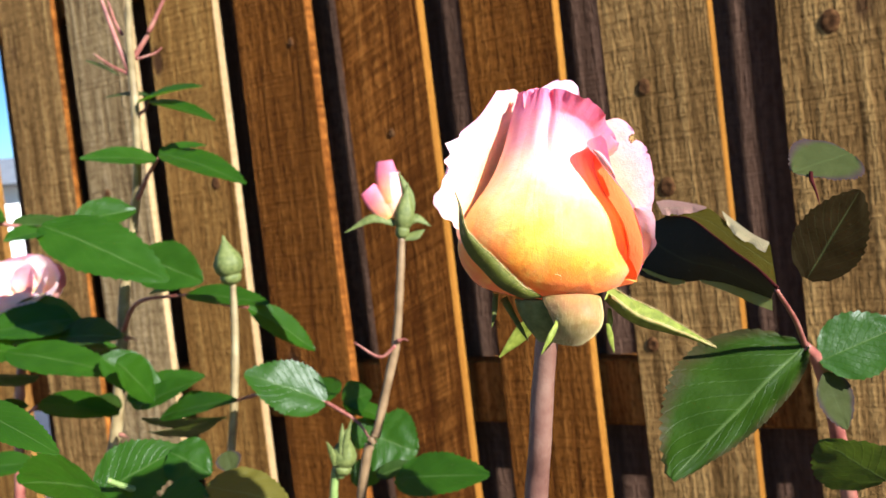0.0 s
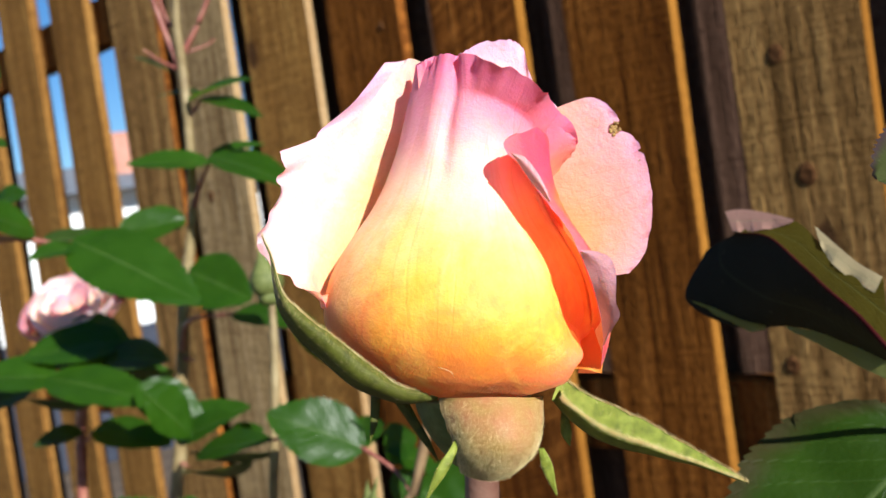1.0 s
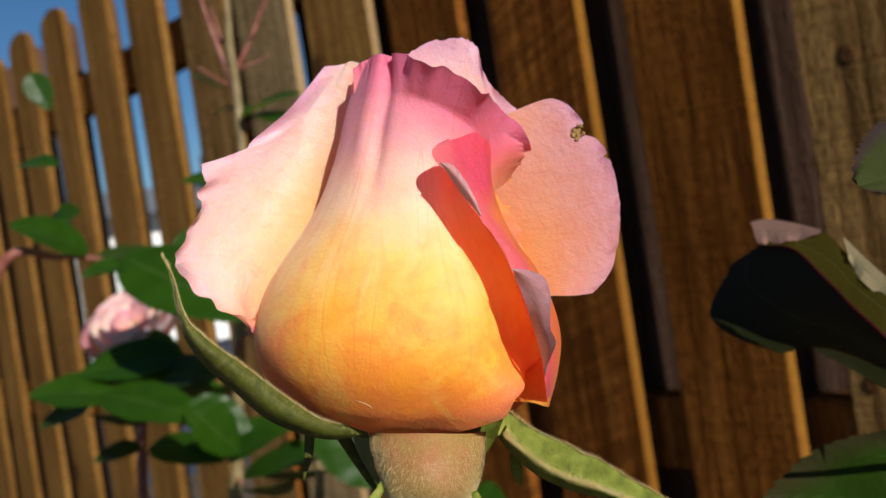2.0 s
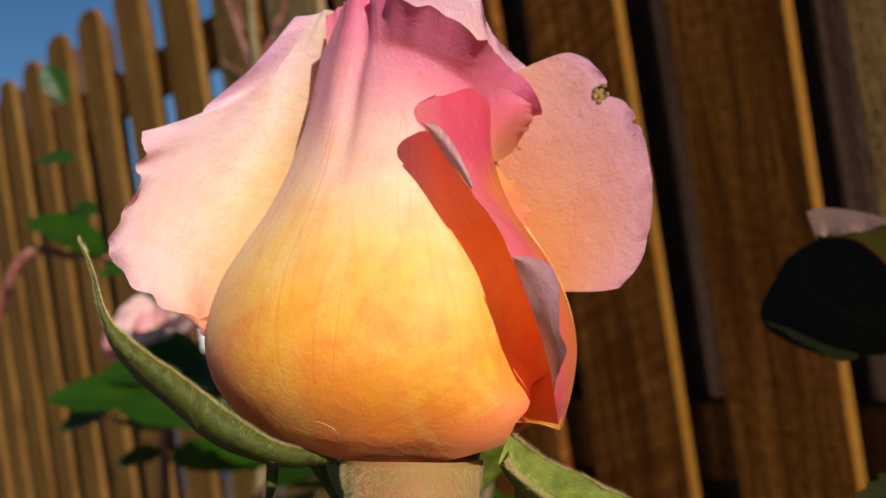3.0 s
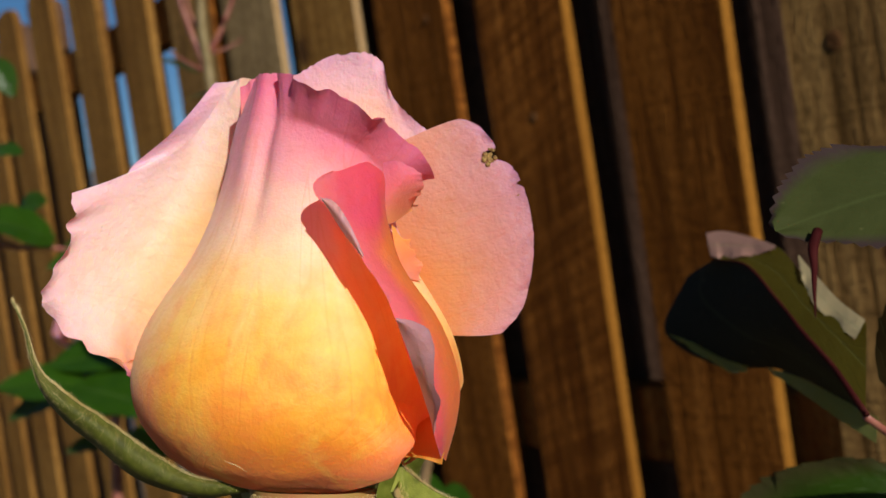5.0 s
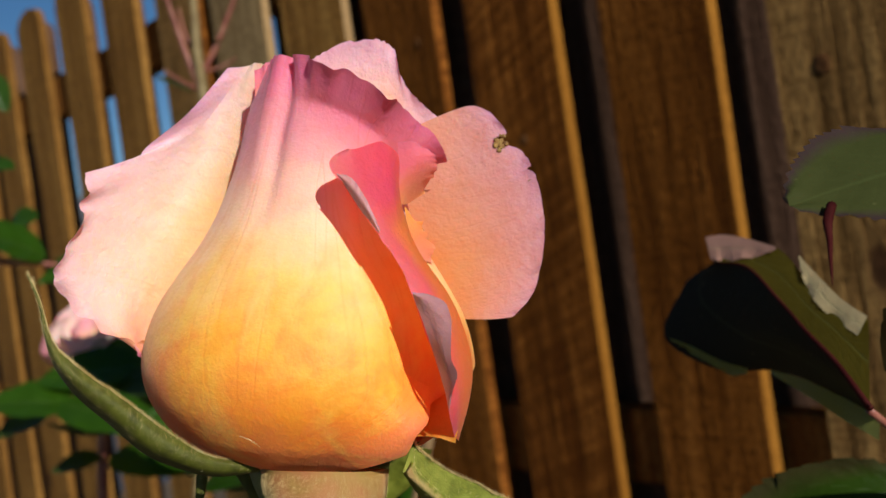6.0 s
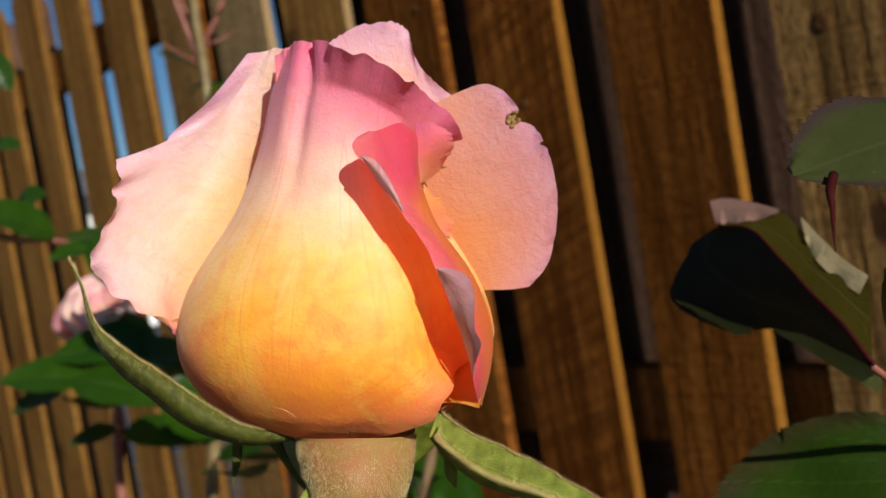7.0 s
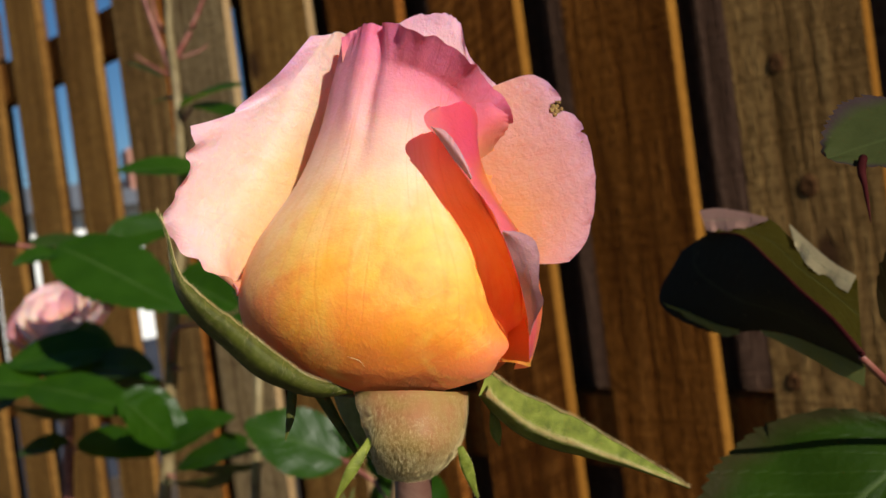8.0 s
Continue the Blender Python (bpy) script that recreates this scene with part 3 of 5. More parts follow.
def sepal_strip(points, widths, face, cup, nu=11, nv=40, unit=1.0):
    """A keeled sepal: guide line, half widths, the way its face looks, and how deep it is cupped."""
    mid = [Vector(p) for p in spline(points, nv)]
    wid = [max(0.15 * unit, float(w[0])) for w in spline([(w,) for w in widths], nv)]
    face = Vector(face).normalized()
    outer = []
    for i, p in enumerate(mid):
        d = (mid[min(i + 1, nv - 1)] - mid[max(i - 1, 0)]).normalized()
        s = d.cross(face).normalized()
        f = s.cross(d).normalized()
        ro, ri = [], []
        for j in range(nu):
            u = 2 * j / (nu - 1) - 1
            bend = cup * wid[i] * (u * u) + 0.18 * unit * noise.noise((i * 0.35, u * 2, 3.3))
            q = p + s * wid[i] * u - f * bend
            ro.append(q)
            ri.append(q - f * (0.75 * (1 - u * u) + 0.25) * unit)
        grid_row = ro + ri[::-1]
        outer.append(grid_row)
    return outer


def wool(grid, n, length, seed, sweep=(0, 0, 0), rim=0.0, edges=(), thick=0.03, toward=None):
    """Short fine hairs standing on a strip, combed along sweep, as one mesh of thin blades."""
    rnd = random.Random(seed)
    verts, faces = [], []
    nv, nu = len(grid), len(grid[0])
    sweep = Vector(sweep)
    for _ in range(n):
        i, j = rnd.randrange(1, nv - 1), rnd.randrange(nu)
        if rnd.random() < rim:
            j = rnd.choice(edges)
        k = (j + 1) % nu
        a, b = rnd.random(), rnd.random()
        base = grid[i][j].lerp(grid[i][k], a).lerp(grid[i + 1][j].lerp(grid[i + 1][k], a), b)
        nrm = (grid[i][(j + 1) % nu] - grid[i][j - 1]).cross(grid[i + 1][j] - grid[i - 1][j])
        if nrm.length < 1e-9:
            continue
        nrm.normalize()
        if nrm.dot(toward or grid[i][j] - grid[i][nu - 1 - j]) < 0:
            nrm.negate()
        d = (nrm + sweep + Vector([rnd.uniform(-0.7, 0.7) for _ in range(3)])).normalized() * length * rnd.uniform(0.4, 1.2)
        s = d.cross(Vector((rnd.uniform(-1, 1), rnd.uniform(-1, 1), rnd.uniform(-1, 1)))).normalized() * thick
        k = len(verts)
        verts += [(base - s) * MM, (base + s) * MM, (base + d) * MM]
        faces.append((k, k + 1, k + 2))
    mesh = bpy.data.meshes.new("wool")
    mesh.from_pydata(verts, [], faces)
    return mesh


def large_rose():
    rose = thing("rose", "half-open apricot and pink rose on a tall stem", "rose", ROSE)
    # front petal: yellow and smooth, pink at its rim, the rim turned out to the right
    zt = lambda ph: float(np.interp(ph, [-120, -80, -40, -15, 0, 14, 35, 56, 85], [66, 68.5, 68.5, 68.2, 67.2, 65.6, 61.5, 56.5, 49]))
    zb = lambda ph: float(np.interp(ph, [-120, -60, 0, 14, 26, 37, 50, 85], [-15, -20, -21.6, -20.6, -18.6, -15.2, -12.0, -9]))
    fl = lambda u, v, ph: (1.5 * step(v, 0.8, 0.95) * step(ph, -25, 30) + 6.4 * step(v, 0.3, 0.0) * step(ph, 12, 38) * (1 - step(ph, 41, 52))
                           - 1.7 * math.exp(-((ph + 24 + 6 * noise.noise((v * 4, 0, 1))) / 6) ** 2) * step(v, 0.5, 0.85) + 0.8 * math.exp(-((ph + 38) / 8) ** 2) * step(v, 0.55, 0.85)
                           - (4.5 + 2.2 * noise.noise((v * 7, 2.2, 0.5))) * math.exp(-((ph - 46) / 15) ** 2) * step(v, 0.05, 0.2) * (1 - step(v, 0.65, 0.85)))
    g = wrap(-112, lambda v: 39 + 41 * step(v, 0.05, 0.2), zb, zt, 0.0, 110, 130, fl, 8.8)
    petal("petal", ruffle(g, 2.2, 8, 0.15, ("top",), 2.0, 2.4), PETAL, rose, label="yellow front petal shading to pink at the rim")
    # right petal: a hood at the top, its front margin turned back in two mauve lips
    crease = [(32.5, -25.0, -11.2), (31.1, -32.0, -4.9), (29.4, -36.0, 1.9), (26.8, -38.0, 9.6), (23.6, -37.5, 17.6), (20.3, -36.0, 24.3), (16.6, -34.0, 29.2), (13.0, -32.5, 33.5), (8.6, -31.2, 39.6), (6.2, -30.4, 42.6), (6.6, -29.0, 44.8), (9.4, -27.0, 46.6)]
    ridge = [(33.0, -22.5, -11.8), (33.1, -28.5, -5.8), (32.7, -32.5, 1.6), (31.0, -34.0, 9.4), (27.5, -33.0, 17.6), (22.9, -31.5, 24.4), (19.2, -29.5, 30.0), (17.1, -28.5, 35.1), (13.5, -27.0, 41.8), (11.0, -26.0, 46.9)]
    side = [(33.5, -18.0, -13.1), (35.5, -18.0, -5.1), (36.0, -19.0, 2.4), (34.3, -19.0, 9.7), (30.6, -19.0, 17.6), (23.8, -19.0, 27.0), (20.5, -19.0, 34.9), (19.4, -19.0, 40.3), (19.0, -19.3, 46.6), (16.2, -20.0, 49.2)]
    back = [(x - 0.5, y + 21, z - 2.5) for x, y, z in side]
    g = loft((back, side, ridge, crease), 70, 100)
    fold = petal("petal", ruffle(g, 0.35, 7, 0.12, ("right",), 5.0), PETAL_FOLD, rose, label="pink petal with its margin folded back", across=True)
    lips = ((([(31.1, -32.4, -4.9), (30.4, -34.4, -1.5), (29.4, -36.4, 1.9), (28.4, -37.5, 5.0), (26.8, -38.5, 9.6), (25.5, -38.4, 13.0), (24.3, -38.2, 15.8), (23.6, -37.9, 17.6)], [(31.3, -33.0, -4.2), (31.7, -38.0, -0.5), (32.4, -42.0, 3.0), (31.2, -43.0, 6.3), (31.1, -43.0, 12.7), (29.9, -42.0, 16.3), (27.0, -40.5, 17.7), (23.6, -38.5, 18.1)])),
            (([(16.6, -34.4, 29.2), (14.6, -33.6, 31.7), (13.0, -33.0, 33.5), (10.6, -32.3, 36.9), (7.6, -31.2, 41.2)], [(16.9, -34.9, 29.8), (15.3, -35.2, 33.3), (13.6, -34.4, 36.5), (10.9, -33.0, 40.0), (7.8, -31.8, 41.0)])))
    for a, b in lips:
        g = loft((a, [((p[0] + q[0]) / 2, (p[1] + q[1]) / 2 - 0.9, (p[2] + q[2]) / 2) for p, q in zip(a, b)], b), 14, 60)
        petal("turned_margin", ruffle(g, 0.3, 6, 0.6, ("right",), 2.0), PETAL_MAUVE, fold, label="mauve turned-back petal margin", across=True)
    pivot = Vector((24, -24, 20)) * MM
    for ob in (fold, *fold.children):
        ob.data.transform(Matrix.Translation(-pivot))
    fold.location = pivot
    # the folded petal's base, closing the cleft beside the front petal
    g = loft(([(18.7, -14.0, 1.3), (20.9, -18.0, -4.5), (22.5, -20.0, -9.2), (23.6, -21.0, -12.0)], [(25.0, -14.0, 1.3), (26.2, -19.0, -4.4), (27.2, -22.0, -8.9), (27.8, -23.0, -11.6)], [(31.7, -14.0, 1.3), (32.6, -20.5, -4.2), (33.3, -23.5, -8.7), (32.7, -25.5, -12.2)]), 20, 30)
    petal("petal", ruffle(g, 0.4, 5, 0.2, ("top",), 4.0)[::-1], PETAL_BASE, rose)
    # reddish turned edge where the left petal meets the front one
    g = loft(([(-32.9, -8.0, 11.7), (-35.1, -9.0, 6.3), (-38.0, -10.0, 4.6), (-36.9, -11.0, 2.3)], [(-32.3, -5.0, 10.5), (-33.7, -5.5, 5.5), (-35.4, -6.0, 2.9), (-36.7, -7.0, 1.2)]), 8, 20)
    petal("petal", ruffle(g, 0.4, 9, 0.6, ("left",), 2.5), PETAL, rose)
    # small reflexed petal behind the fold
    g = loft(([(18.9, -18.0, 49.5), (19.2, -17.0, 41.6), (19.9, -14.0, 36.5)], [(22.0, -18.2, 49.8), (23.8, -16.6, 44.6), (21.6, -10.0, 37.4)], [(24.0, -16.0, 49.3), (27.5, -13.6, 45.2), (24.6, -7.0, 40.0)]), 28, 36)
    petal("petal", ruffle(g, 0.7, 6, 0.4, ("right",), 8.0)[::-1], PETAL_PINK, rose)
    g = loft(([(20.3, -10.0, 36.9), (21.9, -14.0, 30.0), (24.1, -14.0, 25.0)], [(21.4, -9.0, 35.6), (24.0, -10.0, 30.4), (25.4, -11.0, 24.6)], [(22.0, -8.4, 34.6), (25.8, -6.0, 30.4), (26.8, -8.0, 24.2)]), 16, 48)
    petal("petal", ruffle(g, 1.1, 6, 0.6, ("right",), 9.0, 0.4), PETAL_FRILL, rose, label="frilled salmon inner petal margin")
    # broad petal spreading to the left
    inner = [(-14.2, 4.0, 70.3), (-17.6, 8.0, 56.9), (-24.2, 11.0, 39.6), (-30.8, 10.0, 23.1), (-36.9, 7.0, 6.7), (-37.9, 0.0, 1.0)]
    mid = [(-17.6, 4.0, 69.9), (-24.7, 5.5, 58.8), (-33.5, 4.5, 40.9), (-41.1, -1.5, 24.4), (-41.4, -4.5, 11.0), (-37.3, -6.0, 1.9)]
    outer = [(-19.4, 4.0, 69.5), (-28.2, 4.0, 56.6), (-40.2, -3.0, 43.0), (-49.3, -12.0, 25.5), (-45.8, -11.0, 11.3), (-37.1, -8.0, 2.2)]
    rim = [(-22.7, 4.0, 69.2), (-29.7, 1.0, 59.2), (-39.7, -3.0, 48.3), (-48.7, -13.0, 41.4), (-50.6, -13.0, 33.1), (-52.0, -17.0, 21.6), (-49.9, -15.0, 13.7), (-43.9, -13.0, 7.8), (-37.2, -9.0, 2.4)]
    root = [(-2.2, 20.0, 68.7), (-3.0, 28.0, 55.0), (-8.1, 32.0, 38.6), (-13.9, 30.0, 23.2), (-22.4, 22.0, 6.1), (-30.7, 10.0, 0.2)]
    g = loft((root, inner, mid, outer, rim), 70, 90)
    petal("petal", ruffle(g, 3.4, 6.5, 0.28, ("right",), 1.0, 3.0, 0.42), PETAL_IN, rose, label="pale pink outer petal with a wavy margin", across=True)
    # round petal standing out to the right, its rim eaten back at one place
    g = loft(([(21.6, 5.0, 56.6), (18.1, 4.0, 40.9), (18.1, 4.0, 27.1), (22.3, 4.0, 14.8), (29.1, 2.0, 11.7)], [(29.1, 5.0, 60.1), (32.5, 3.0, 42.1), (32.5, 2.0, 27.1), (33.8, 0.0, 16.2), (34.8, -2.0, 11.8)],
              [(35.0, 4.5, 61.9), (43.2, 2.0, 47.4), (45.3, 0.6, 29.7), (43.8, -1.4, 18.3), (41.0, -3.2, 12.0)], [(39.6, 4.0, 60.4), (44.6, 3.0, 54.4), (49.4, 2.0, 47.6), (51.8, 1.2, 40.0), (52.6, 0.6, 32.0), (51.6, -0.6, 23.0), (49.3, -1.8, 16.8), (45.2, -3.4, 12.6)]), 70, 120)
    right_grid = ruffle(g, 0.8, 9, 0.22, ("right",), 3.0, 0.6)
    for i, row in enumerate(right_grid):
        for j, q in enumerate(row):
            w = max(0.0, j / (len(row) - 1) - 0.55) / 0.45
            for at, wide, deep in ((0.160, 0.024, 5.6), (0.30, 0.010, 1.6)):
                q.x -= deep * w ** 1.5 * math.exp(-((i / (len(right_grid) - 1) - at) / wide) ** 2)
    petal("petal", right_grid, PETAL_ROUND, rose, label="round pink outer petal with a brown spot", across=True)
    # tall petal at the back
    g = loft(([(-0.4, 4.0, 50.5), (-2.6, 5.0, 63.1), (-5.5, 3.0, 70.7)], [(7.0, 6.0, 50.8), (6.2, 7.0, 66.2), (5.0, 5.0, 76.6)], [(13.8, 8.0, 51.0), (14.8, 8.0, 66.4), (15.2, 6.0, 76.6)],
              [(18.7, 10.0, 47.7), (20.4, 10.0, 58.3), (19.3, 8.0, 67.0)], [(27.2, 14.0, 46.3), (28.3, 14.0, 52.9), (30.6, 12.0, 57.3)]), 60, 40)
    petal("petal", ruffle(g, 0.9, 9, 0.3, ("top",), 6.0, 2.0), PETAL_PALE, rose, label="pale back petal standing tall")
    g = loft(([(-13.5, -8.0, 56.9), (-14.4, -6.0, 66.7)], [(-8.3, -8.0, 58.2), (-9.9, -4.0, 69.6)], [(-1.7, -8.0, 59.5), (-3.5, -2.0, 70.7)]), 20, 16)
    petal("petal", ruffle(g, 0.8, 8, 0.5, ("top",), 7.0), PETAL_PINK, rose)
    # petals round the back, and the closed heart
    for a, b, o, top in ((60, 190, -1.2, 52), (165, 290, -0.6, 58), (-60, 60, -2.6, 62), (40, 160, -3.0, 60)):
        g = wrap(a, b, -16, lambda ph, top=top: top + 2 * math.sin(ph * 0.07), o, 40, 40)
        petal("petal", ruffle(g, 1.0, 9, 0.2, ("top",), a * 0.1), PETAL_PALE if a > 100 else PETAL, rose)
    g = [[Vector((p.x * 0.62, p.y * 0.62, p.z * 0.9)) for p in row] for row in wrap(0, 400, -10, lambda ph: 62 + ph * 0.012, 0, 50, 30)]
    petal("petal", g, PETAL_PINK, rose, label="rolled heart of closed pink petals")
    # eaten brown nicks on the right petal's rim
    rnd = random.Random(5)
    for px, r, n in (((41.6, -1.0, 52.8), 1.45, 36), ((42.4, -1.0, 54.0), 0.8, 12), ((48.8, -1.0, 44.4), 0.45, 6)):
        on = min((p for row in right_grid for p in row), key=lambda p: (p.x - px[0]) ** 2 + (p.z - px[2]) ** 2)
        bm = bmesh.new()
        for _ in range(n):
            bits = bmesh.ops.create_icosphere(bm, subdivisions=1, radius=r * rnd.uniform(0.15, 0.5) * MM)["verts"]
            off = Vector((rnd.gauss(0, 0.45) * r, -0.1, rnd.gauss(0, 0.4) * r))
            for v in bits:
                v.co = Vector((v.co.x, v.co.y * 0.3, v.co.z)) * (1 + 0.6 * noise.noise(v.co * 2500)) + (on + off) * MM
        part("blemish", bm, BLIGHT, rose, "small brown eaten spot")
    # sepals
    strips = [
        ([(-2.8, -26.0, -28.5), (-4.6, -29.5, -31.5), (-7.4, -31.0, -36.0), (-10.8, -30.0, -43.0)], (0.6, 1.0, 1.3, 0.2), (0, -1, 0), 0.3, SEPAL, "", 200, 0.5, 0.3),
        ([(16.5, -33.0, -29.9), (18.4, -32.0, -34.8), (21.1, -30.0, -41.6)], (0.7, 1.35, 0.2), (0, -1, 0), 0.3, SEPAL, "", 200, 0.5, 0.3),
        # a leaf behind the rose, built here as one more sepal strip
        ([(25.0, 62.0, -29.5), (18.0, 70.0, -40.0), (7.0, 76.0, -53.0)], (3.2, 5.2, 0.4), (0.45, -0.85, 0.2), 0.3, SEPAL, "bright green narrow leaf behind the rose", 60, 0.3, 0.3),
        ([(25.9, -14.0, -24.1), (26.9, -13.0, -29.4), (28.0, -12.0, -33.0)], (0.8, 1.4, 0.1), (0, -1, 0), 0.3, SEPAL, "", 100, 0.5, 0.3),
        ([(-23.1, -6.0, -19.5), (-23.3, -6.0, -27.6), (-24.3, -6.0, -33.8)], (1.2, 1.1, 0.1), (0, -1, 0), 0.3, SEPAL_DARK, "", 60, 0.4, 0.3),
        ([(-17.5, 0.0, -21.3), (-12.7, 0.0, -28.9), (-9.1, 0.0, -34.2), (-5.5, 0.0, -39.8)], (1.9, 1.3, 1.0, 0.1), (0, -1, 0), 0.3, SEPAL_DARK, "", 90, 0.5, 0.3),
    ]
    for i, (pts, wid, face, cup, m, label, hairs, ln, rim) in enumerate(strips):
        g = sepal_strip(pts, wid, face, cup)
        bm = sheet([[p * MM for p in row] for row in g], closed=True)
        bmesh.ops.recalc_face_normals(bm, faces=bm.faces)
        s = part("sepal", bm, m, rose, label)
        tagged(link("wool", wool(g, hairs, ln, i, (0, 0, 0), rim, (0, 10, 11, 21), 0.026), WOOL, s, smooth=False), kind="stuff")
    # the three large sepals: one seen from outside under its turned rim, one lying open like a boat, one bent down and woolly
    for i, (cols, m, label, rims, hairs, ln, share, sweep) in enumerate((
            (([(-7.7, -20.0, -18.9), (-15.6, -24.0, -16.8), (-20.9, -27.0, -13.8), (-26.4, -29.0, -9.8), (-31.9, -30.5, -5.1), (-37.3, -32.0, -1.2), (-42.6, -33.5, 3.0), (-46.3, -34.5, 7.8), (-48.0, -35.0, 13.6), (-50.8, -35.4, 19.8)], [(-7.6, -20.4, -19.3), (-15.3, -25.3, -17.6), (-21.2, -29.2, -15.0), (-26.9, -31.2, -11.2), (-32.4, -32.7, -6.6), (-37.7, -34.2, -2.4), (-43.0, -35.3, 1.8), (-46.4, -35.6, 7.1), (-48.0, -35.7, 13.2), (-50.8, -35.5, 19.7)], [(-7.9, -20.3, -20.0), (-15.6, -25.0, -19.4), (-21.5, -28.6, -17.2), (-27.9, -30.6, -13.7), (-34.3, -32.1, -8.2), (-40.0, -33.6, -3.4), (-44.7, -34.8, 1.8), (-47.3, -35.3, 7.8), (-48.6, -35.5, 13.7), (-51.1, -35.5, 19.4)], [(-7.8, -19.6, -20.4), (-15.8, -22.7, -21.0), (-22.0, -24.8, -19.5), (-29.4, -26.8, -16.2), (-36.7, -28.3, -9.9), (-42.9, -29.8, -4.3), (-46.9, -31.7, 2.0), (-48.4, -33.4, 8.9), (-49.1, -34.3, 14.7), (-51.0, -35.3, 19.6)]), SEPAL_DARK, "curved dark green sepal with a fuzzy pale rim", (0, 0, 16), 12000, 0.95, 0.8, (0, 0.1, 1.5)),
            (([(23.9, -17.0, -13.7), (26.9, -19.0, -16.1), (33.0, -21.0, -19.5), (39.1, -22.0, -22.0), (43.3, -23.0, -23.6), (51.0, -24.0, -28.0), (58.2, -24.5, -31.7), (70.8, -25.5, -39.2)], [(23.9, -16.0, -16.7), (25.9, -17.0, -19.9), (31.9, -18.0, -23.9), (38.6, -19.0, -26.5), (43.5, -20.0, -28.4), (51.3, -22.0, -31.2), (58.5, -23.0, -34.1), (70.9, -25.0, -39.4)], [(23.4, -21.0, -18.9), (25.0, -23.5, -20.6), (32.2, -25.5, -25.6), (38.8, -26.5, -28.4), (44.1, -27.0, -29.9), (50.7, -27.0, -32.3), (57.9, -26.5, -34.6), (70.8, -25.5, -39.3)], [(21.9, -17.0, -20.3), (25.6, -19.0, -24.5), (31.8, -21.0, -29.0), (39.1, -22.0, -31.7), (44.5, -23.0, -32.7), (51.0, -24.0, -34.1), (58.2, -24.5, -35.6), (70.9, -25.0, -39.6)]), SEPAL, "green boat-shaped sepal with a pale fuzzy edge", (0, 0, 10, 11), 16000, 1.25, 0.8, (0, 0.1, 1.5)),
            (([(-7.6, -19.0, -19.8), (-6.2, -23.0, -25.4), (-4.0, -25.0, -30.9), (-2.6, -22.5, -35.1), (-1.4, -18.0, -38.9)], [(-2.6, -26.0, -18.8), (-1.6, -31.0, -24.6), (-0.6, -32.5, -30.0), (0.3, -28.5, -34.8), (1.4, -21.5, -39.5)], [(6.4, -29.5, -18.0), (6.6, -35.0, -23.9), (6.4, -36.0, -29.3), (6.0, -31.5, -34.6), (5.6, -23.5, -39.7)],
              [(14.6, -26.0, -18.5), (14.2, -31.0, -24.6), (13.2, -32.5, -30.0), (12.0, -28.5, -34.8), (10.0, -21.5, -39.3)], [(19.2, -19.0, -19.1), (18.7, -23.0, -25.4), (17.2, -25.0, -30.9), (15.0, -22.5, -35.1), (12.6, -18.0, -38.5)]), SEPAL_WOOL, "woolly sepal bent down over the stem", (0, 15, 16), 26000, 0.8, 0.1, (0, -0.7, -1.9)))):
        g = ruffle(loft(cols, 17, 44), 0.35, 9, 0.4, ("left",), 3.0 + i)
        bm = sheet([[p * MM for p in row] for row in g], closed=True)
        bmesh.ops.recalc_face_normals(bm, faces=bm.faces)
        s = part("sepal", bm, m, rose, label)
        tagged(link("wool", wool(g, hairs, ln, 40 + i, sweep, share, rims, (0.014, 0.022, 0.012)[i], Vector((0.1, -0.8, 0.55))), WOOL, s, smooth=False), kind="stuff")
    part("stray_fibre", tube([Vector(p) * MM for p in ((-9.1, -35.5, -10.4), (-6.4, -36.5, -11.1), (-5.1, -34.0, -12.8))], (0.00004, 0.00005, 0.00003), 8, 5), WOOL, rose, "fine pale fibre")
    # swollen base and stem
    hip = tube([(p[0] * MM, p[1] * MM, p[2] * MM) for p in [(2.8, -4.0, -20.9), (3.1, -4.0, -26.2), (3.4, -4.0, -32.8), (3.6, -4.0, -39.5)]], (0.016, 0.0145, 0.011, 0.0055), 30, 20)
    part("hip", hip, BUD, rose, "rounded green hip under the petals")
    st = [Vector(p) for p in [(0.0440, 0.4283, 1.0852), (0.0406, 0.4324, 1.0645), (0.0373, 0.4366, 1.0446), (0.0339, 0.4406, 1.0204), (0.0292, 0.4492, 0.9888), (0.0123, 0.4594, 0.8749), (-0.0401, 0.4727, 0.4802)]]
    inv = ROSE.inverted()
    part("stem", tube([inv @ p for p in st] , (0.0046, 0.005, 0.0052, 0.0054, 0.0056, 0.006, 0.0075), 60, 14, 0.08), STEM_ROSE, rose, "smooth reddish rose stem")
    return fold


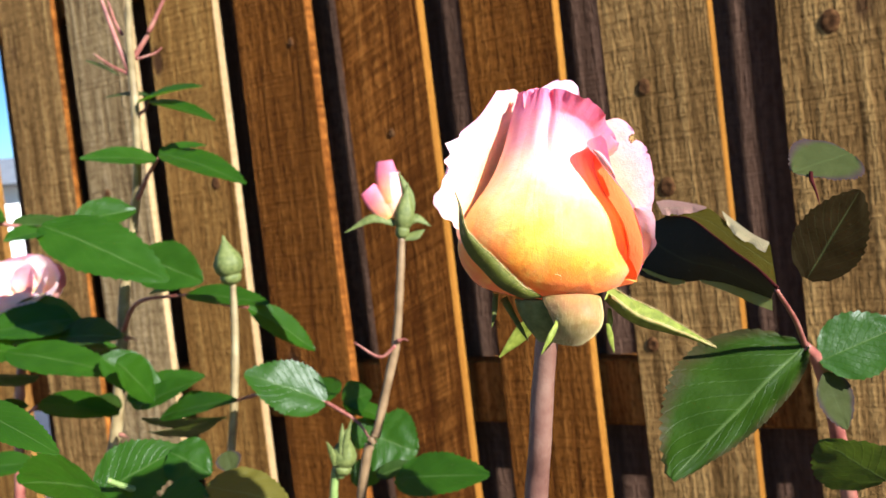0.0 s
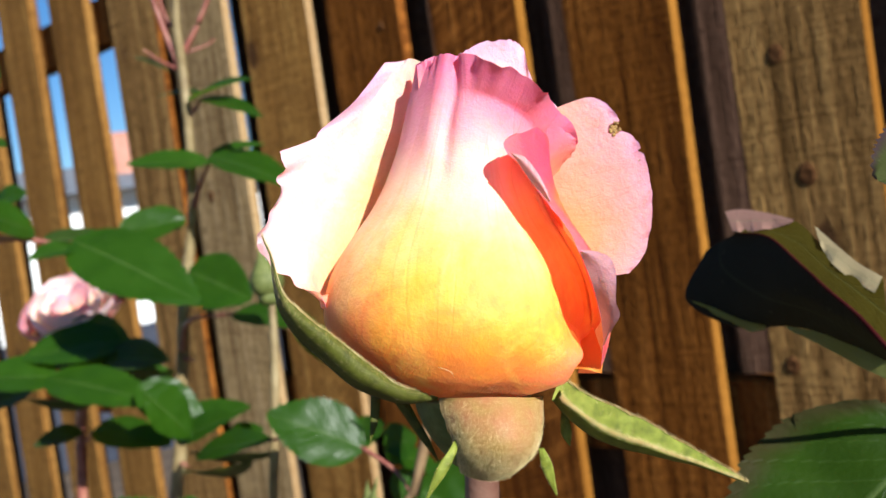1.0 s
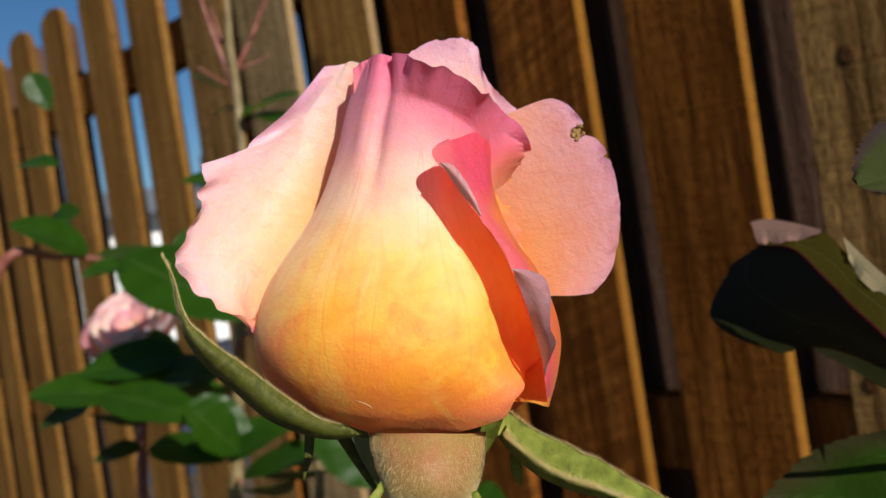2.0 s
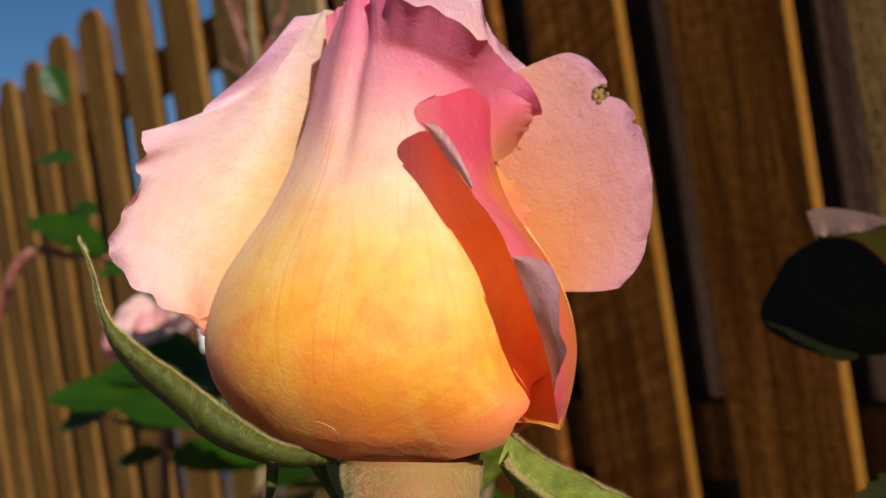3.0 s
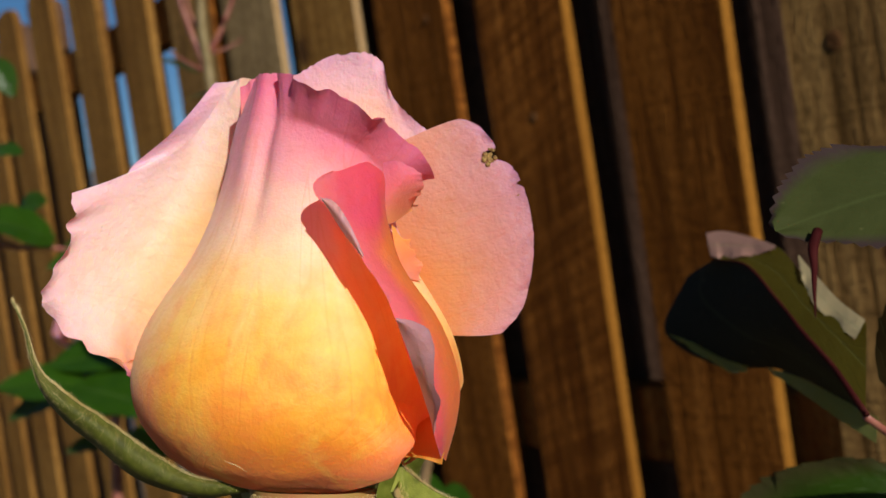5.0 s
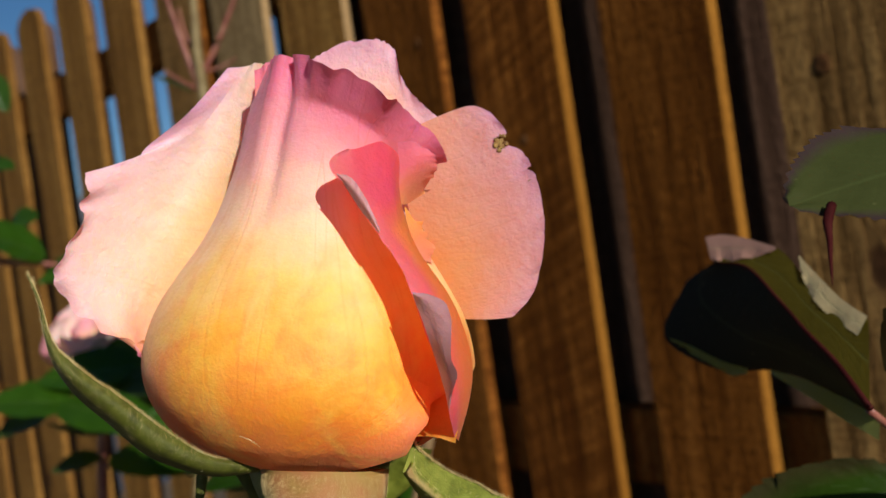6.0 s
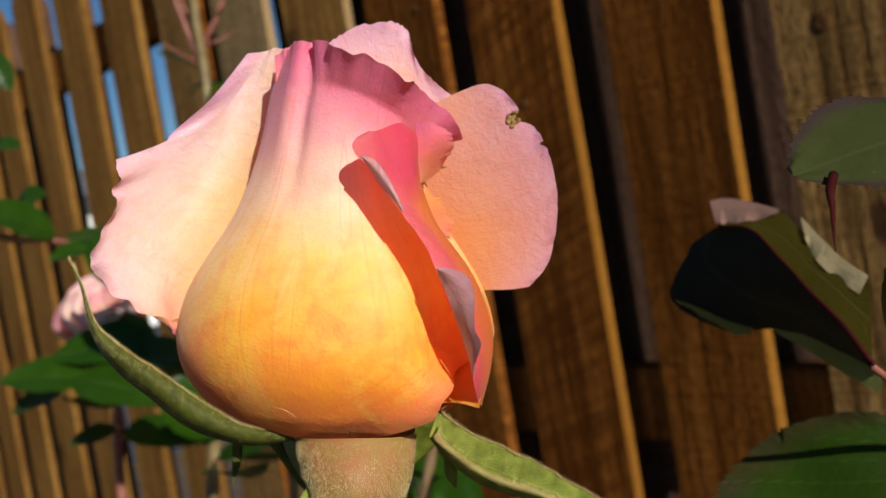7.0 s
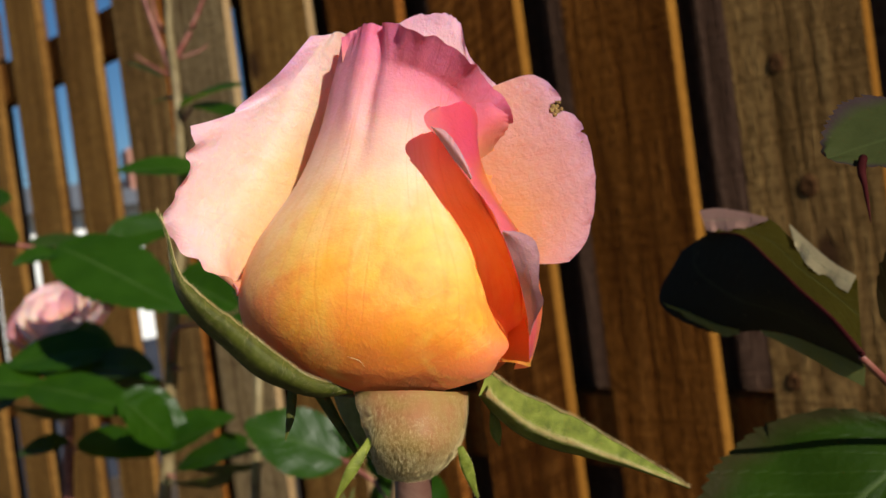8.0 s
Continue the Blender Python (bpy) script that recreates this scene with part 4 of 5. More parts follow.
# ---------------------------------------------------------------- leaves, canes and buds
def leaf_bm(base, tip, normal, width, fold=0.25, droop=0.12, teeth=16, seed=0, left=1.0, right=1.0, roll=0.0, saw=1.0):
    """A serrated rose leaf from its stalk end to its tip; fold lifts both halves into a V, roll turns the margin over."""
    base, tip = Vector(base), Vector(tip)
    ax = tip - base
    ln = ax.length
    ax.normalize()
    nrm = Vector(normal)
    nrm = (nrm - ax * nrm.dot(ax)).normalized()
    sd = ax.cross(nrm)
    nv, half = 2 * teeth + 1, 6
    grid = []
    for i in range(nv):
        v = i / (nv - 1)
        w = width * (math.sin(math.pi * min(1, v * 0.985 + 0.012) ** 0.78) ** 0.72)
        bite = saw * (0.75 + 0.9 * noise.noise((i * 0.63, seed, 0.4)))
        tooth = 1 + (0.04 if i % 2 else -0.03) * bite * (1 if 2 < i < nv - 2 else 0)
        row = []
        for j in range(-half, half + 1):
            u = j / half
            k = abs(u)
            ww = w * (left if u < 0 else right) * (tooth if abs(j) == half else 1)
            hgt = fold * w * k - droop * ln * v * v + 0.05 * width * noise.noise((v * 5 + seed, u * 2.2, seed * 1.3))
            hgt += 0.014 * width * math.sin(v * 26 - k * 7) * k
            cu = u * ww
            if roll and k > 0.7:
                hgt += roll * w * (k - 0.7) / 0.3
                cu *= 1 - 0.12 * (k - 0.7) / 0.3
            row.append(base + ax * ln * (v + (0.018 * k if i % 2 else 0)) + sd * cu + nrm * hgt)
        grid.append(row)
    return sheet(grid)


def bud_bm(base, tip, r, seed=0):
    base, tip = Vector(base), Vector(tip)
    ax = (tip - base)
    ln = ax.length
    ax.normalize()
    a = ax.orthogonal().normalized()
    b = ax.cross(a)
    prof = ((0, 0.25), (0.06, 0.62), (0.16, 0.72), (0.2, 0.66), (0.28, 0.9), (0.42, 1.0), (0.56, 0.85), (0.7, 0.55), (0.85, 0.24), (1.0, 0.03))
    grid = []
    for z, k in spline(prof, 26):
        row = []
        for j in range(20):
            q = 2 * math.pi * j / 20
            rr = r * max(0.02, k) * (1 + 0.05 * math.sin(5 * q + z * 3 + seed))
            row.append(base + ax * ln * z + (a * math.cos(q) + b * math.sin(q)) * rr)
        grid.append(row)
    return sheet(grid, closed=True)


def thorn(at, d, length, parent):
    at, d = Vector(at), Vector(d).normalized()
    part("thorn", tube([at, at + d * length * 0.5, at + d * length - Vector((0, 0, length * 0.25))], (length * 0.22, length * 0.1, length * 0.01), 6, 7), STEM_RED, parent)


UP, FRONT = (0.15, -0.45, 0.88), (0.15, -0.95, 0.3)


def cane(label, points, radii, material, leaves=(), stalks=(), thorns=(), category="rose cane"):
    """One rose cane: stem, leaf stalks, thorns and leaves, all placed in the world."""
    c = thing("rose_cane", label, category, group="rose canes along the fence")
    part("stem", tube(points, radii, 70, 12, 0.1), material, c)
    for pts, r, m in stalks:
        part("stalk", tube(pts, (r, r * 0.8, r * 0.5), 16, 7), m, c)
    for at, d, ln in thorns:
        thorn(at, d, ln, c)
    for i, (base, tip, nrm, w, fold, m) in enumerate(leaves):
        part("leaf", leaf_bm(base, tip, nrm, w, fold, seed=i * 1.7 + len(label)), m, c)
    return c


def left_canes():
    # tall cane with a forked top
    cane("tall tan rose cane with red forked top shoots",
         [(-0.4854, 1.1403, 0.4097), (-0.4274, 1.1279, 0.8275), (-0.4052, 1.1274, 0.9338), (-0.3873, 1.1263, 1.0263), (-0.3756, 1.1291, 1.0918), (-0.3558, 1.1324, 1.1697), (-0.3401, 1.1145, 1.2205), (-0.3315, 1.1072, 1.2841), (-0.3301, 1.1091, 1.3294), (-0.3257, 1.1009, 1.3726), (-0.3136, 1.0946, 1.4588)],
         (0.009, 0.0075, 0.007, 0.0066, 0.0062, 0.0056, 0.0048, 0.0046, 0.005, 0.0044, 0.003), STEM,
         leaves=[
             (*[(-0.3263, 1.1077, 1.2952), (-0.2469, 1.0682, 1.3090)], UP, 0.016, 0.3, LEAF), (*[(-0.3158, 1.1077, 1.2953), (-0.2280, 1.0366, 1.2698)], UP, 0.013, 0.2, LEAF), (*[(-0.3151, 1.1080, 1.3017), (-0.3726, 1.1285, 1.3154)], UP, 0.008, 0.3, LEAF_DEEP),
             (*[(-0.3106, 1.0948, 1.2265), (-0.3850, 1.0655, 1.2437)], (0.1, -0.6, 0.8), 0.018, 0.2, LEAF), (*[(-0.3071, 1.0951, 1.2338), (-0.2601, 1.1256, 1.2459)], UP, 0.012, 0.3, LEAF), (*[(-0.3030, 1.0850, 1.2328), (-0.2015, 1.0235, 1.1981)], (0.1, -0.5, 0.85), 0.022, 0.2, LEAF),
             (*[(-0.3342, 1.0603, 1.1206), (-0.2621, 1.0191, 1.0930)], (-0.2, -0.8, 0.6), 0.030, 0.1, LEAF), (*[(-0.3494, 1.1026, 1.1756), (-0.3907, 1.0625, 1.1742)], (0.2, -0.7, 0.7), 0.022, 0.2, LEAF), (*[(-0.3247, 1.0485, 1.0796), (-0.2685, 1.0189, 1.0901)], UP, 0.012, 0.2, LEAF),
             (*[(-0.2763, 1.0183, 1.0754), (-0.1853, 0.9780, 1.0683)], (0.1, -0.55, 0.83), 0.017, 0.2, LEAF), (*[(-0.2040, 0.9775, 1.0572), (-0.1397, 0.9955, 1.0091)], (0.25, -0.6, 0.75), 0.019, 0.15, LEAF),
             (*[(-0.3824, 1.1100, 1.3499), (-0.3447, 1.1193, 1.3326)], UP, 0.006, 0.3, LEAF_GREY), (*[(-0.3237, 0.9161, 1.0258), (-0.2958, 0.9443, 0.9812)], (0.25, -0.6, 0.75), 0.024, 0.2, LEAF)],
         stalks=[([(-0.3300, 1.1070, 1.2800), (-0.3193, 1.1074, 1.2879), (-0.3144, 1.1077, 1.2964)], 0.0022, STEM_RED), ([(-0.3465, 1.1231, 1.1872), (-0.3256, 1.1042, 1.2118), (-0.3076, 1.0949, 1.2300)], 0.003, STEM_RED),
                 ([(-0.3814, 1.1168, 1.0370), (-0.3406, 1.0582, 1.0712), (-0.2763, 1.0183, 1.0754)], 0.003, STEM_RED), ([(-0.2763, 1.0183, 1.0754), (-0.2312, 0.9977, 1.0613), (-0.2040, 0.9775, 1.0572)], 0.0016, STEM_RED),
                 ([(-0.3268, 1.1098, 1.3460), (-0.3068, 1.1109, 1.3722), (-0.2777, 1.1130, 1.4209)], 0.0034, STEM_RED), ([(-0.3326, 1.1091, 1.3297), (-0.3442, 1.1108, 1.3701), (-0.3586, 1.1134, 1.4304)], 0.0036, STEM_RED),
                 ([(-0.3365, 1.1110, 1.3744), (-0.3426, 1.1117, 1.3894), (-0.3517, 1.1229, 1.4187)], 0.0022, STEM_RED), ([(-0.3243, 1.1098, 1.3450), (-0.3058, 1.1201, 1.3510), (-0.2986, 1.1304, 1.3584)], 0.0014, STEM_RED), ([(-0.3341, 1.1091, 1.3286), (-0.3534, 1.1096, 1.3413), (-0.3712, 1.1103, 1.3564)], 0.0018, STEM_RED)],
         thorns=[((-0.3799, 1.1163, 1.0268), (1, -0.3, 0), 0.016), ((-0.3995, 1.1117, 0.9166), (1, -0.4, -0.2), 0.014)])
    # cane with a green bud
    c = cane("rose cane ending in a closed green bud",
             [(-0.2828, 0.9350, 0.5264), (-0.2361, 0.9349, 0.8774), (-0.2212, 0.9336, 0.9661), (-0.2135, 0.9414, 1.0312), (-0.2104, 0.9487, 1.0863)], (0.005, 0.0042, 0.004, 0.0038, 0.0032), STEM,
             leaves=[(*[(-0.1201, 0.8540, 0.9749), (-0.1827, 0.8356, 1.0146)], (-0.1, -0.75, 0.65), 0.026, 0.12, LEAF), (*[(-0.1196, 0.8540, 0.9748), (-0.1283, 0.8949, 0.9954)], (0.1, -0.9, 0.4), 0.017, 0.15, LEAF),
                     (*[(-0.1063, 0.8638, 0.9712), (-0.0799, 0.8541, 0.9788)], (0.1, -0.9, 0.4), 0.016, 0.15, LEAF), (*[(-0.1039, 0.8637, 0.9694), (-0.0621, 0.8432, 0.9576)], (0.0, -0.3, 0.95), 0.012, 0.1, LEAF),
                     (*[(-0.3234, 0.9639, 0.9718), (-0.2624, 0.9450, 0.9980)], (0.1, -0.7, 0.7), 0.014, 0.25, LEAF), (*[(-0.2963, 0.9435, 0.9627), (-0.2149, 0.8945, 0.9875)], (0.1, -0.6, 0.8), 0.016, 0.2, LEAF), (*[(-0.3141, 0.9528, 0.9473), (-0.2313, 0.8930, 0.9521)], (0.1, -0.5, -0.85), 0.02, 0.2, LEAF_DEEP)],
             stalks=[([(-0.2216, 0.9239, 0.9726), (-0.1593, 0.8646, 0.9888), (-0.1201, 0.8540, 0.9749)], 0.0016, STEM_RED), ([(-0.1201, 0.8540, 0.9749), (-0.0943, 0.8432, 0.9573), (-0.0828, 0.8326, 0.9418)], 0.0018, STEM_RED)])
    part("bud", bud_bm(*[(-0.2106, 0.9486, 1.0841), (-0.2138, 0.9458, 1.1341)], 0.0145, 1), BUD, c, "closed green rosebud with a pink tip")
    # cane with a bud that shows pink
    c = cane("slender rose cane with a pink bud breaking open",
             [(-0.1513, 0.8177, 0.5912), (-0.0938, 0.8107, 0.8984), (-0.0736, 0.8131, 0.9543), (-0.0575, 0.8150, 1.0009), (-0.0484, 0.8162, 1.0289), (-0.0399, 0.8182, 1.0764), (-0.0340, 0.8199, 1.1145)], (0.005, 0.0042, 0.0038, 0.0038, 0.0038, 0.0034, 0.0032), STEM_PINK,
             leaves=[(*[(-0.0809, 0.8426, 0.9432), (-0.0434, 0.8319, 0.9262)], (0.1, -0.95, 0.3), 0.030, 0.1, LEAF), (*[(-0.0617, 0.7914, 0.9159), (0.0120, 0.7519, 0.9266)], (0.1, -0.7, 0.7), 0.021, 0.15, LEAF),
                     (*[(-0.0784, 0.8114, 0.9136), (-0.0450, 0.8218, 0.9231)], (0.1, -0.3, 0.95), 0.012, 0.1, LEAF_DEEP), (*[(-0.1019, 0.8316, 0.9192), (-0.0786, 0.8310, 0.9055)], (0.1, -0.9, 0.4), 0.013, 0.1, LEAF), (*[(-0.0851, 0.8532, 0.9565), (-0.0962, 0.8422, 0.9324)], (0.1, -0.95, 0.2), 0.012, 0.1, LEAF)],
             stalks=[([(-0.0497, 0.8110, 1.0240), (-0.0641, 0.8107, 1.0160), (-0.0846, 0.8113, 1.0309)], 0.0016, STEM_RED)],
             thorns=[((-0.0474, 0.8112, 1.0275), (1, -0.3, 0.3), 0.010)])
    part("bud", bud_bm(*[(-0.0342, 0.8198, 1.1126), (-0.0232, 0.8218, 1.1607)], 0.0085, 2), BUD, c, "green bud case")
    for pts, w, m in (([(-0.0421, 0.8206, 1.1324), (-0.0509, 0.8213, 1.1480), (-0.0584, 0.8217, 1.1586)], 0.0105, PETAL_PINK), ([(-0.0407, 0.8211, 1.1444), (-0.0410, 0.8220, 1.1662), (-0.0412, 0.8227, 1.1808)], 0.0095, PETAL_PINK), ([(-0.0373, 0.8206, 1.1318), (-0.0367, 0.8215, 1.1536), (-0.0357, 0.8222, 1.1704)], 0.0085, PETAL_PALE)):
        g = sepal_strip(pts, (w * 0.7, w, w * 0.75), (0, -1, 0.2), 0.35, 9, 16, MM)
        part("petal", sheet(g, closed=True), m, c)
    for pts in ([(-0.0378, 0.8204, 1.1271), (-0.0564, 0.8207, 1.1341), (-0.0819, 0.8202, 1.1240)], [(-0.0309, 0.8203, 1.1238), (-0.0205, 0.8205, 1.1299), (-0.0084, 0.8201, 1.1212)], [(-0.0335, 0.8199, 1.1144), (-0.0222, 0.8199, 1.1155), (-0.0136, 0.8200, 1.1189)], [(-0.0276, 0.8202, 1.1234), (-0.0238, 0.8212, 1.1472), (-0.0299, 0.8222, 1.1698)]):
        g = sepal_strip(pts, (0.003, 0.0045, 0.0003), (0, -0.8, 0.6), 0.3, 7, 14, MM)
        part("sepal", sheet(g, closed=True), BUD, c)
    # low young bud
    c = cane("short green shoot with a small closed bud", [(-0.1590, 0.7930, 0.5703), (-0.1160, 0.7906, 0.8976), (-0.1049, 0.7869, 0.9271)], (0.005, 0.0035, 0.0032), STEM_GREEN)
    part("bud", bud_bm(*[(-0.1051, 0.7868, 0.9251), (-0.0970, 0.7884, 0.9630)], 0.0105, 3), BUD, c, "small green bud")
    for pts in ([(-0.1085, 0.7790, 0.9360), (-0.1098, 0.7760, 0.9480), (-0.1122, 0.7732, 0.9578)], [(-0.1000, 0.7770, 0.9400), (-0.0968, 0.7775, 0.9560), (-0.0906, 0.7788, 0.9727)], [(-0.1030, 0.7780, 0.9420), (-0.1003, 0.7790, 0.9580), (-0.0985, 0.7800, 0.9700)]):
        g = sepal_strip(pts, (0.0022, 0.0026, 0.0003), (0, -0.9, 0.3), 0.3, 7, 14, MM)
        part("sepal", sheet(g, closed=True), BUD, c)
    # the bush with the open pink flower
    c = cane("leafy rose cane bearing an open pink flower",
             [(-0.5754, 1.1120, 0.4582), (-0.5236, 1.1123, 0.8688), (-0.5118, 1.1173, 0.9715), (-0.5039, 1.1200, 1.0226), (-0.5030, 1.1200, 1.0800)], (0.008, 0.006, 0.0055, 0.005, 0.0045), STEM_RED,
             leaves=[(*[(-0.4119, 1.0517, 1.0610), (-0.4910, 1.0022, 1.0688)], (0.1, -0.55, 0.83), 0.032, 0.15, LEAF), (*[(-0.4881, 1.0734, 1.0787), (-0.3976, 1.0331, 1.0560)], (0.1, -0.7, 0.7), 0.028, 0.15, LEAF), (*[(-0.4777, 1.0233, 1.0491), (-0.3697, 1.0559, 1.0366)], (0.1, -0.45, 0.9), 0.022, 0.2, LEAF),
                     (*[(-0.4194, 1.0301, 1.0456), (-0.3515, 1.0180, 1.0445)], (0.1, -0.6, 0.8), 0.022, 0.35, LEAF_DEEP), (*[(-0.4632, 0.9944, 1.0393), (-0.3409, 0.9680, 1.0175)], (0.1, -0.5, 0.85), 0.026, 0.1, LEAF), (*[(-0.4572, 1.0051, 1.0369), (-0.5233, 0.9677, 1.0566)], (0.1, -0.5, 0.85), 0.028, 0.15, LEAF),
                     (*[(-0.4980, 1.0201, 1.0267), (-0.5339, 0.9853, 1.0191)], UP, 0.018, 0.2, LEAF_DEEP), (*[(-0.4822, 1.0703, 0.9693), (-0.5237, 1.0452, 0.9696)], UP, 0.016, 0.25, LEAF_DEEP), (*[(-0.4697, 1.0719, 0.9709), (-0.3730, 1.0328, 0.9631)], (0.1, -0.6, 0.75), 0.020, 0.2, LEAF),
                     (*[(-0.3565, 0.9664, 1.0249), (-0.2984, 0.9719, 0.9832)], (0.25, -0.6, 0.75), 0.024, 0.2, LEAF), (*[(-0.3426, 0.9865, 0.9775), (-0.2611, 0.9768, 0.9985)], (0.1, -0.7, 0.7), 0.018, 0.25, LEAF), (*[(-0.3380, 0.9868, 0.9686), (-0.3076, 0.9912, 0.9902)], (0.1, -0.7, 0.7), 0.016, 0.25, LEAF),
                     (*[(-0.3404, 1.0161, 0.9504), (-0.2512, 1.0060, 0.9331)], (0.1, -0.5, -0.85), 0.018, 0.2, LEAF_DEEP), (*[(-0.3734, 1.0751, 1.0218), (-0.4682, 1.0434, 1.0147)], (0.1, -0.5, -0.8), 0.026, 0.2, LEAF_DEEP), (*[(-0.4711, 1.0828, 1.0002), (-0.5399, 1.0647, 1.0042)], (0.1, -0.5, -0.85), 0.018, 0.25, LEAF_DEEP),
                     (*[(-0.5382, 1.0968, 1.0524), (-0.4608, 1.0853, 1.0353)], (0.2, -0.6, -0.7), 0.022, 0.2, LEAF_DEEP), (*[(-0.3729, 1.0527, 0.9568), (-0.4276, 1.0666, 0.9649)], (0.1, -0.6, 0.75), 0.018, 0.2, LEAF_DEEP), (*[(-0.2976, 1.0014, 0.9614), (-0.2569, 0.9965, 0.9700)], (0.1, -0.7, 0.7), 0.012, 0.2, LEAF)],
             stalks=[([(-0.5047, 1.1197, 1.0162), (-0.4866, 1.0722, 1.0381), (-0.4777, 1.0233, 1.0491)], 0.002, STEM_RED), ([(-0.5141, 1.1161, 0.9457), (-0.4800, 1.0906, 0.9646), (-0.4452, 1.0748, 0.9692)], 0.002, STEM_RED)])
    open_flower(c)
    # leaves held high in front of the far boards
    cane("arching rose shoot with broad glossy leaves", [(-0.7386, 0.9259, 0.5926), (-0.6010, 0.9254, 0.9772), (-0.5018, 0.9237, 1.1674), (-0.4540, 0.9498, 1.1744), (-0.4168, 0.9640, 1.1658)], (0.007, 0.006, 0.005, 0.003, 0.002), STEM_RED,
         leaves=[(*[(-0.3978, 0.9663, 1.1646), (-0.2675, 0.9194, 1.1085)], (0.2, -0.72, 0.66), 0.034, 0.08, LEAF), (*[(-0.4319, 0.9626, 1.1769), (-0.4634, 0.9097, 1.2130)], (0.1, -0.6, 0.75), 0.028, 0.15, LEAF), (*[(-0.4248, 0.9632, 1.1678), (-0.3704, 1.0200, 1.1656)], (0.1, -0.5, 0.85), 0.017, 0.3, LEAF_DEEP),
                 (*[(-0.3958, 0.9663, 1.1588), (-0.4211, 0.9330, 1.1566)], (0.1, -0.6, 0.8), 0.015, 0.2, LEAF), (*[(-0.4778, 0.9784, 1.2101), (-0.4384, 0.9632, 1.2162)], (0.1, -0.8, 0.5), 0.014, 0.2, LEAF), (*[(-0.4646, 0.9314, 1.2614), (-0.4180, 0.9167, 1.2570)], UP, 0.014, 0.2, LEAF), (*[(-0.4448, 0.9366, 1.3415), (-0.4308, 0.9370, 1.3068)], (0.3, -0.8, 0.5), 0.012, 0.2, LEAF),
                 (*[(-0.3910, 1.0376, 1.1646), (-0.3325, 1.0652, 1.1781)], (0.2, -0.7, 0.6), 0.022, 0.2, LEAF)])
    # the low leaves in the foreground
    cane("low leafy rose shoot of broad green leaves", [(-0.2533, 0.7307, 0.6633), (-0.2277, 0.7399, 0.8820), (-0.2357, 0.7418, 0.9273), (-0.2700, 0.7133, 0.9621)], (0.006, 0.005, 0.0035, 0.002), STEM_GREEN,
         leaves=[(*[(-0.2752, 0.7129, 0.9541), (-0.2787, 0.6147, 0.9988)], (0.1, -0.85, 0.5), 0.03, 0.08, LEAF), (*[(-0.2838, 0.7227, 0.9479), (-0.2232, 0.7439, 0.9769)], (0.0, -0.8, 0.6), 0.028, 0.1, LEAF), (*[(-0.2305, 0.7437, 0.9711), (-0.1981, 0.7330, 0.9545)], (0.2, -0.8, 0.6), 0.02, 0.1, LEAF),
                 (*[(-0.1971, 0.7127, 0.9483), (-0.1332, 0.6923, 0.9392)], (0.25, -0.6, 0.8), 0.022, 0.1, LEAF_OLIVE), (*[(-0.2303, 0.4476, 1.0700), (-0.1797, 0.4169, 1.0529)], (0.3, -0.7, 0.6), 0.0095, 0.1, LEAF), 
                 (*[(-0.2342, 0.7124, 0.9408), (-0.1914, 0.6922, 0.9378)], (0.1, -0.8, 0.6), 0.022, 0.1, LEAF), (*[(-0.4064, 0.7934, 0.9648), (-0.3587, 0.7936, 0.9677)], UP, 0.016, 0.1, LEAF), (*[(-0.1868, 0.7435, 0.9659), (-0.1817, 0.7329, 0.9526)], FRONT, 0.010, 0.1, LEAF_GREY)])


def open_flower(parent):
    """The far flower: a bowl of broad ragged petals, tipped a little towards the viewer."""
    base, top = [Vector(p) for p in [(-0.5040, 1.1190, 1.0780), (-0.4800, 1.0800, 1.1370)]]
    ax = (top - base).normalized()
    right = Vector((0.97, 0.2, 0)).normalized()
    fwd = right.cross(ax).normalized()
    rnd = random.Random(11)
    rings = ((4, 0.045, 0.034, 60, 25), (4, 0.038, 0.042, 56, 70), (4, 0.026, 0.046, 58, 8), (3, 0.014, 0.042, 70, 40))
    for n, (count, r1, hh, spread, turn) in enumerate(rings):
        for k in range(count):
            ph = turn + 360 * k / count + rnd.uniform(-12, 12)
            h = hh * rnd.uniform(0.82, 1.08)
            rr1 = r1 * rnd.uniform(0.92, 1.08)
            grid = []
            for i in range(16):
                v = i / 15
                row = []
                for j in range(19):
                    u = 2 * j / 18 - 1
                    a = radians(ph + u * spread * (0.35 + 0.65 * math.sin(min(1.0, v * 1.3) * math.pi / 2)))
                    rr = 0.005 + rr1 * math.sin(v ** 0.7 * math.pi * 0.56) * (1 + 0.1 * v * v)
                    z = h * (v ** 1.25) * (1 - 0.3 * u ** 4 * v)
                    row.append(base + (right * math.sin(a) - fwd * math.cos(a)) * rr + ax * z)
                grid.append(row)
            # shade and sun by colour: dusky outer ring, whitened petals within
            m = (PETAL_ROUND, PETAL_SUNLIT, PETAL_SUNLIT, PETAL_PALE)[n]
            part("petal", sheet(ruffle(grid, 0.003, 3, 0.4, ("top",), n * 3 + k * 1.3, 0.003)), m, parent)


cam.data.dof.focus_object = large_rose()
left_canes()


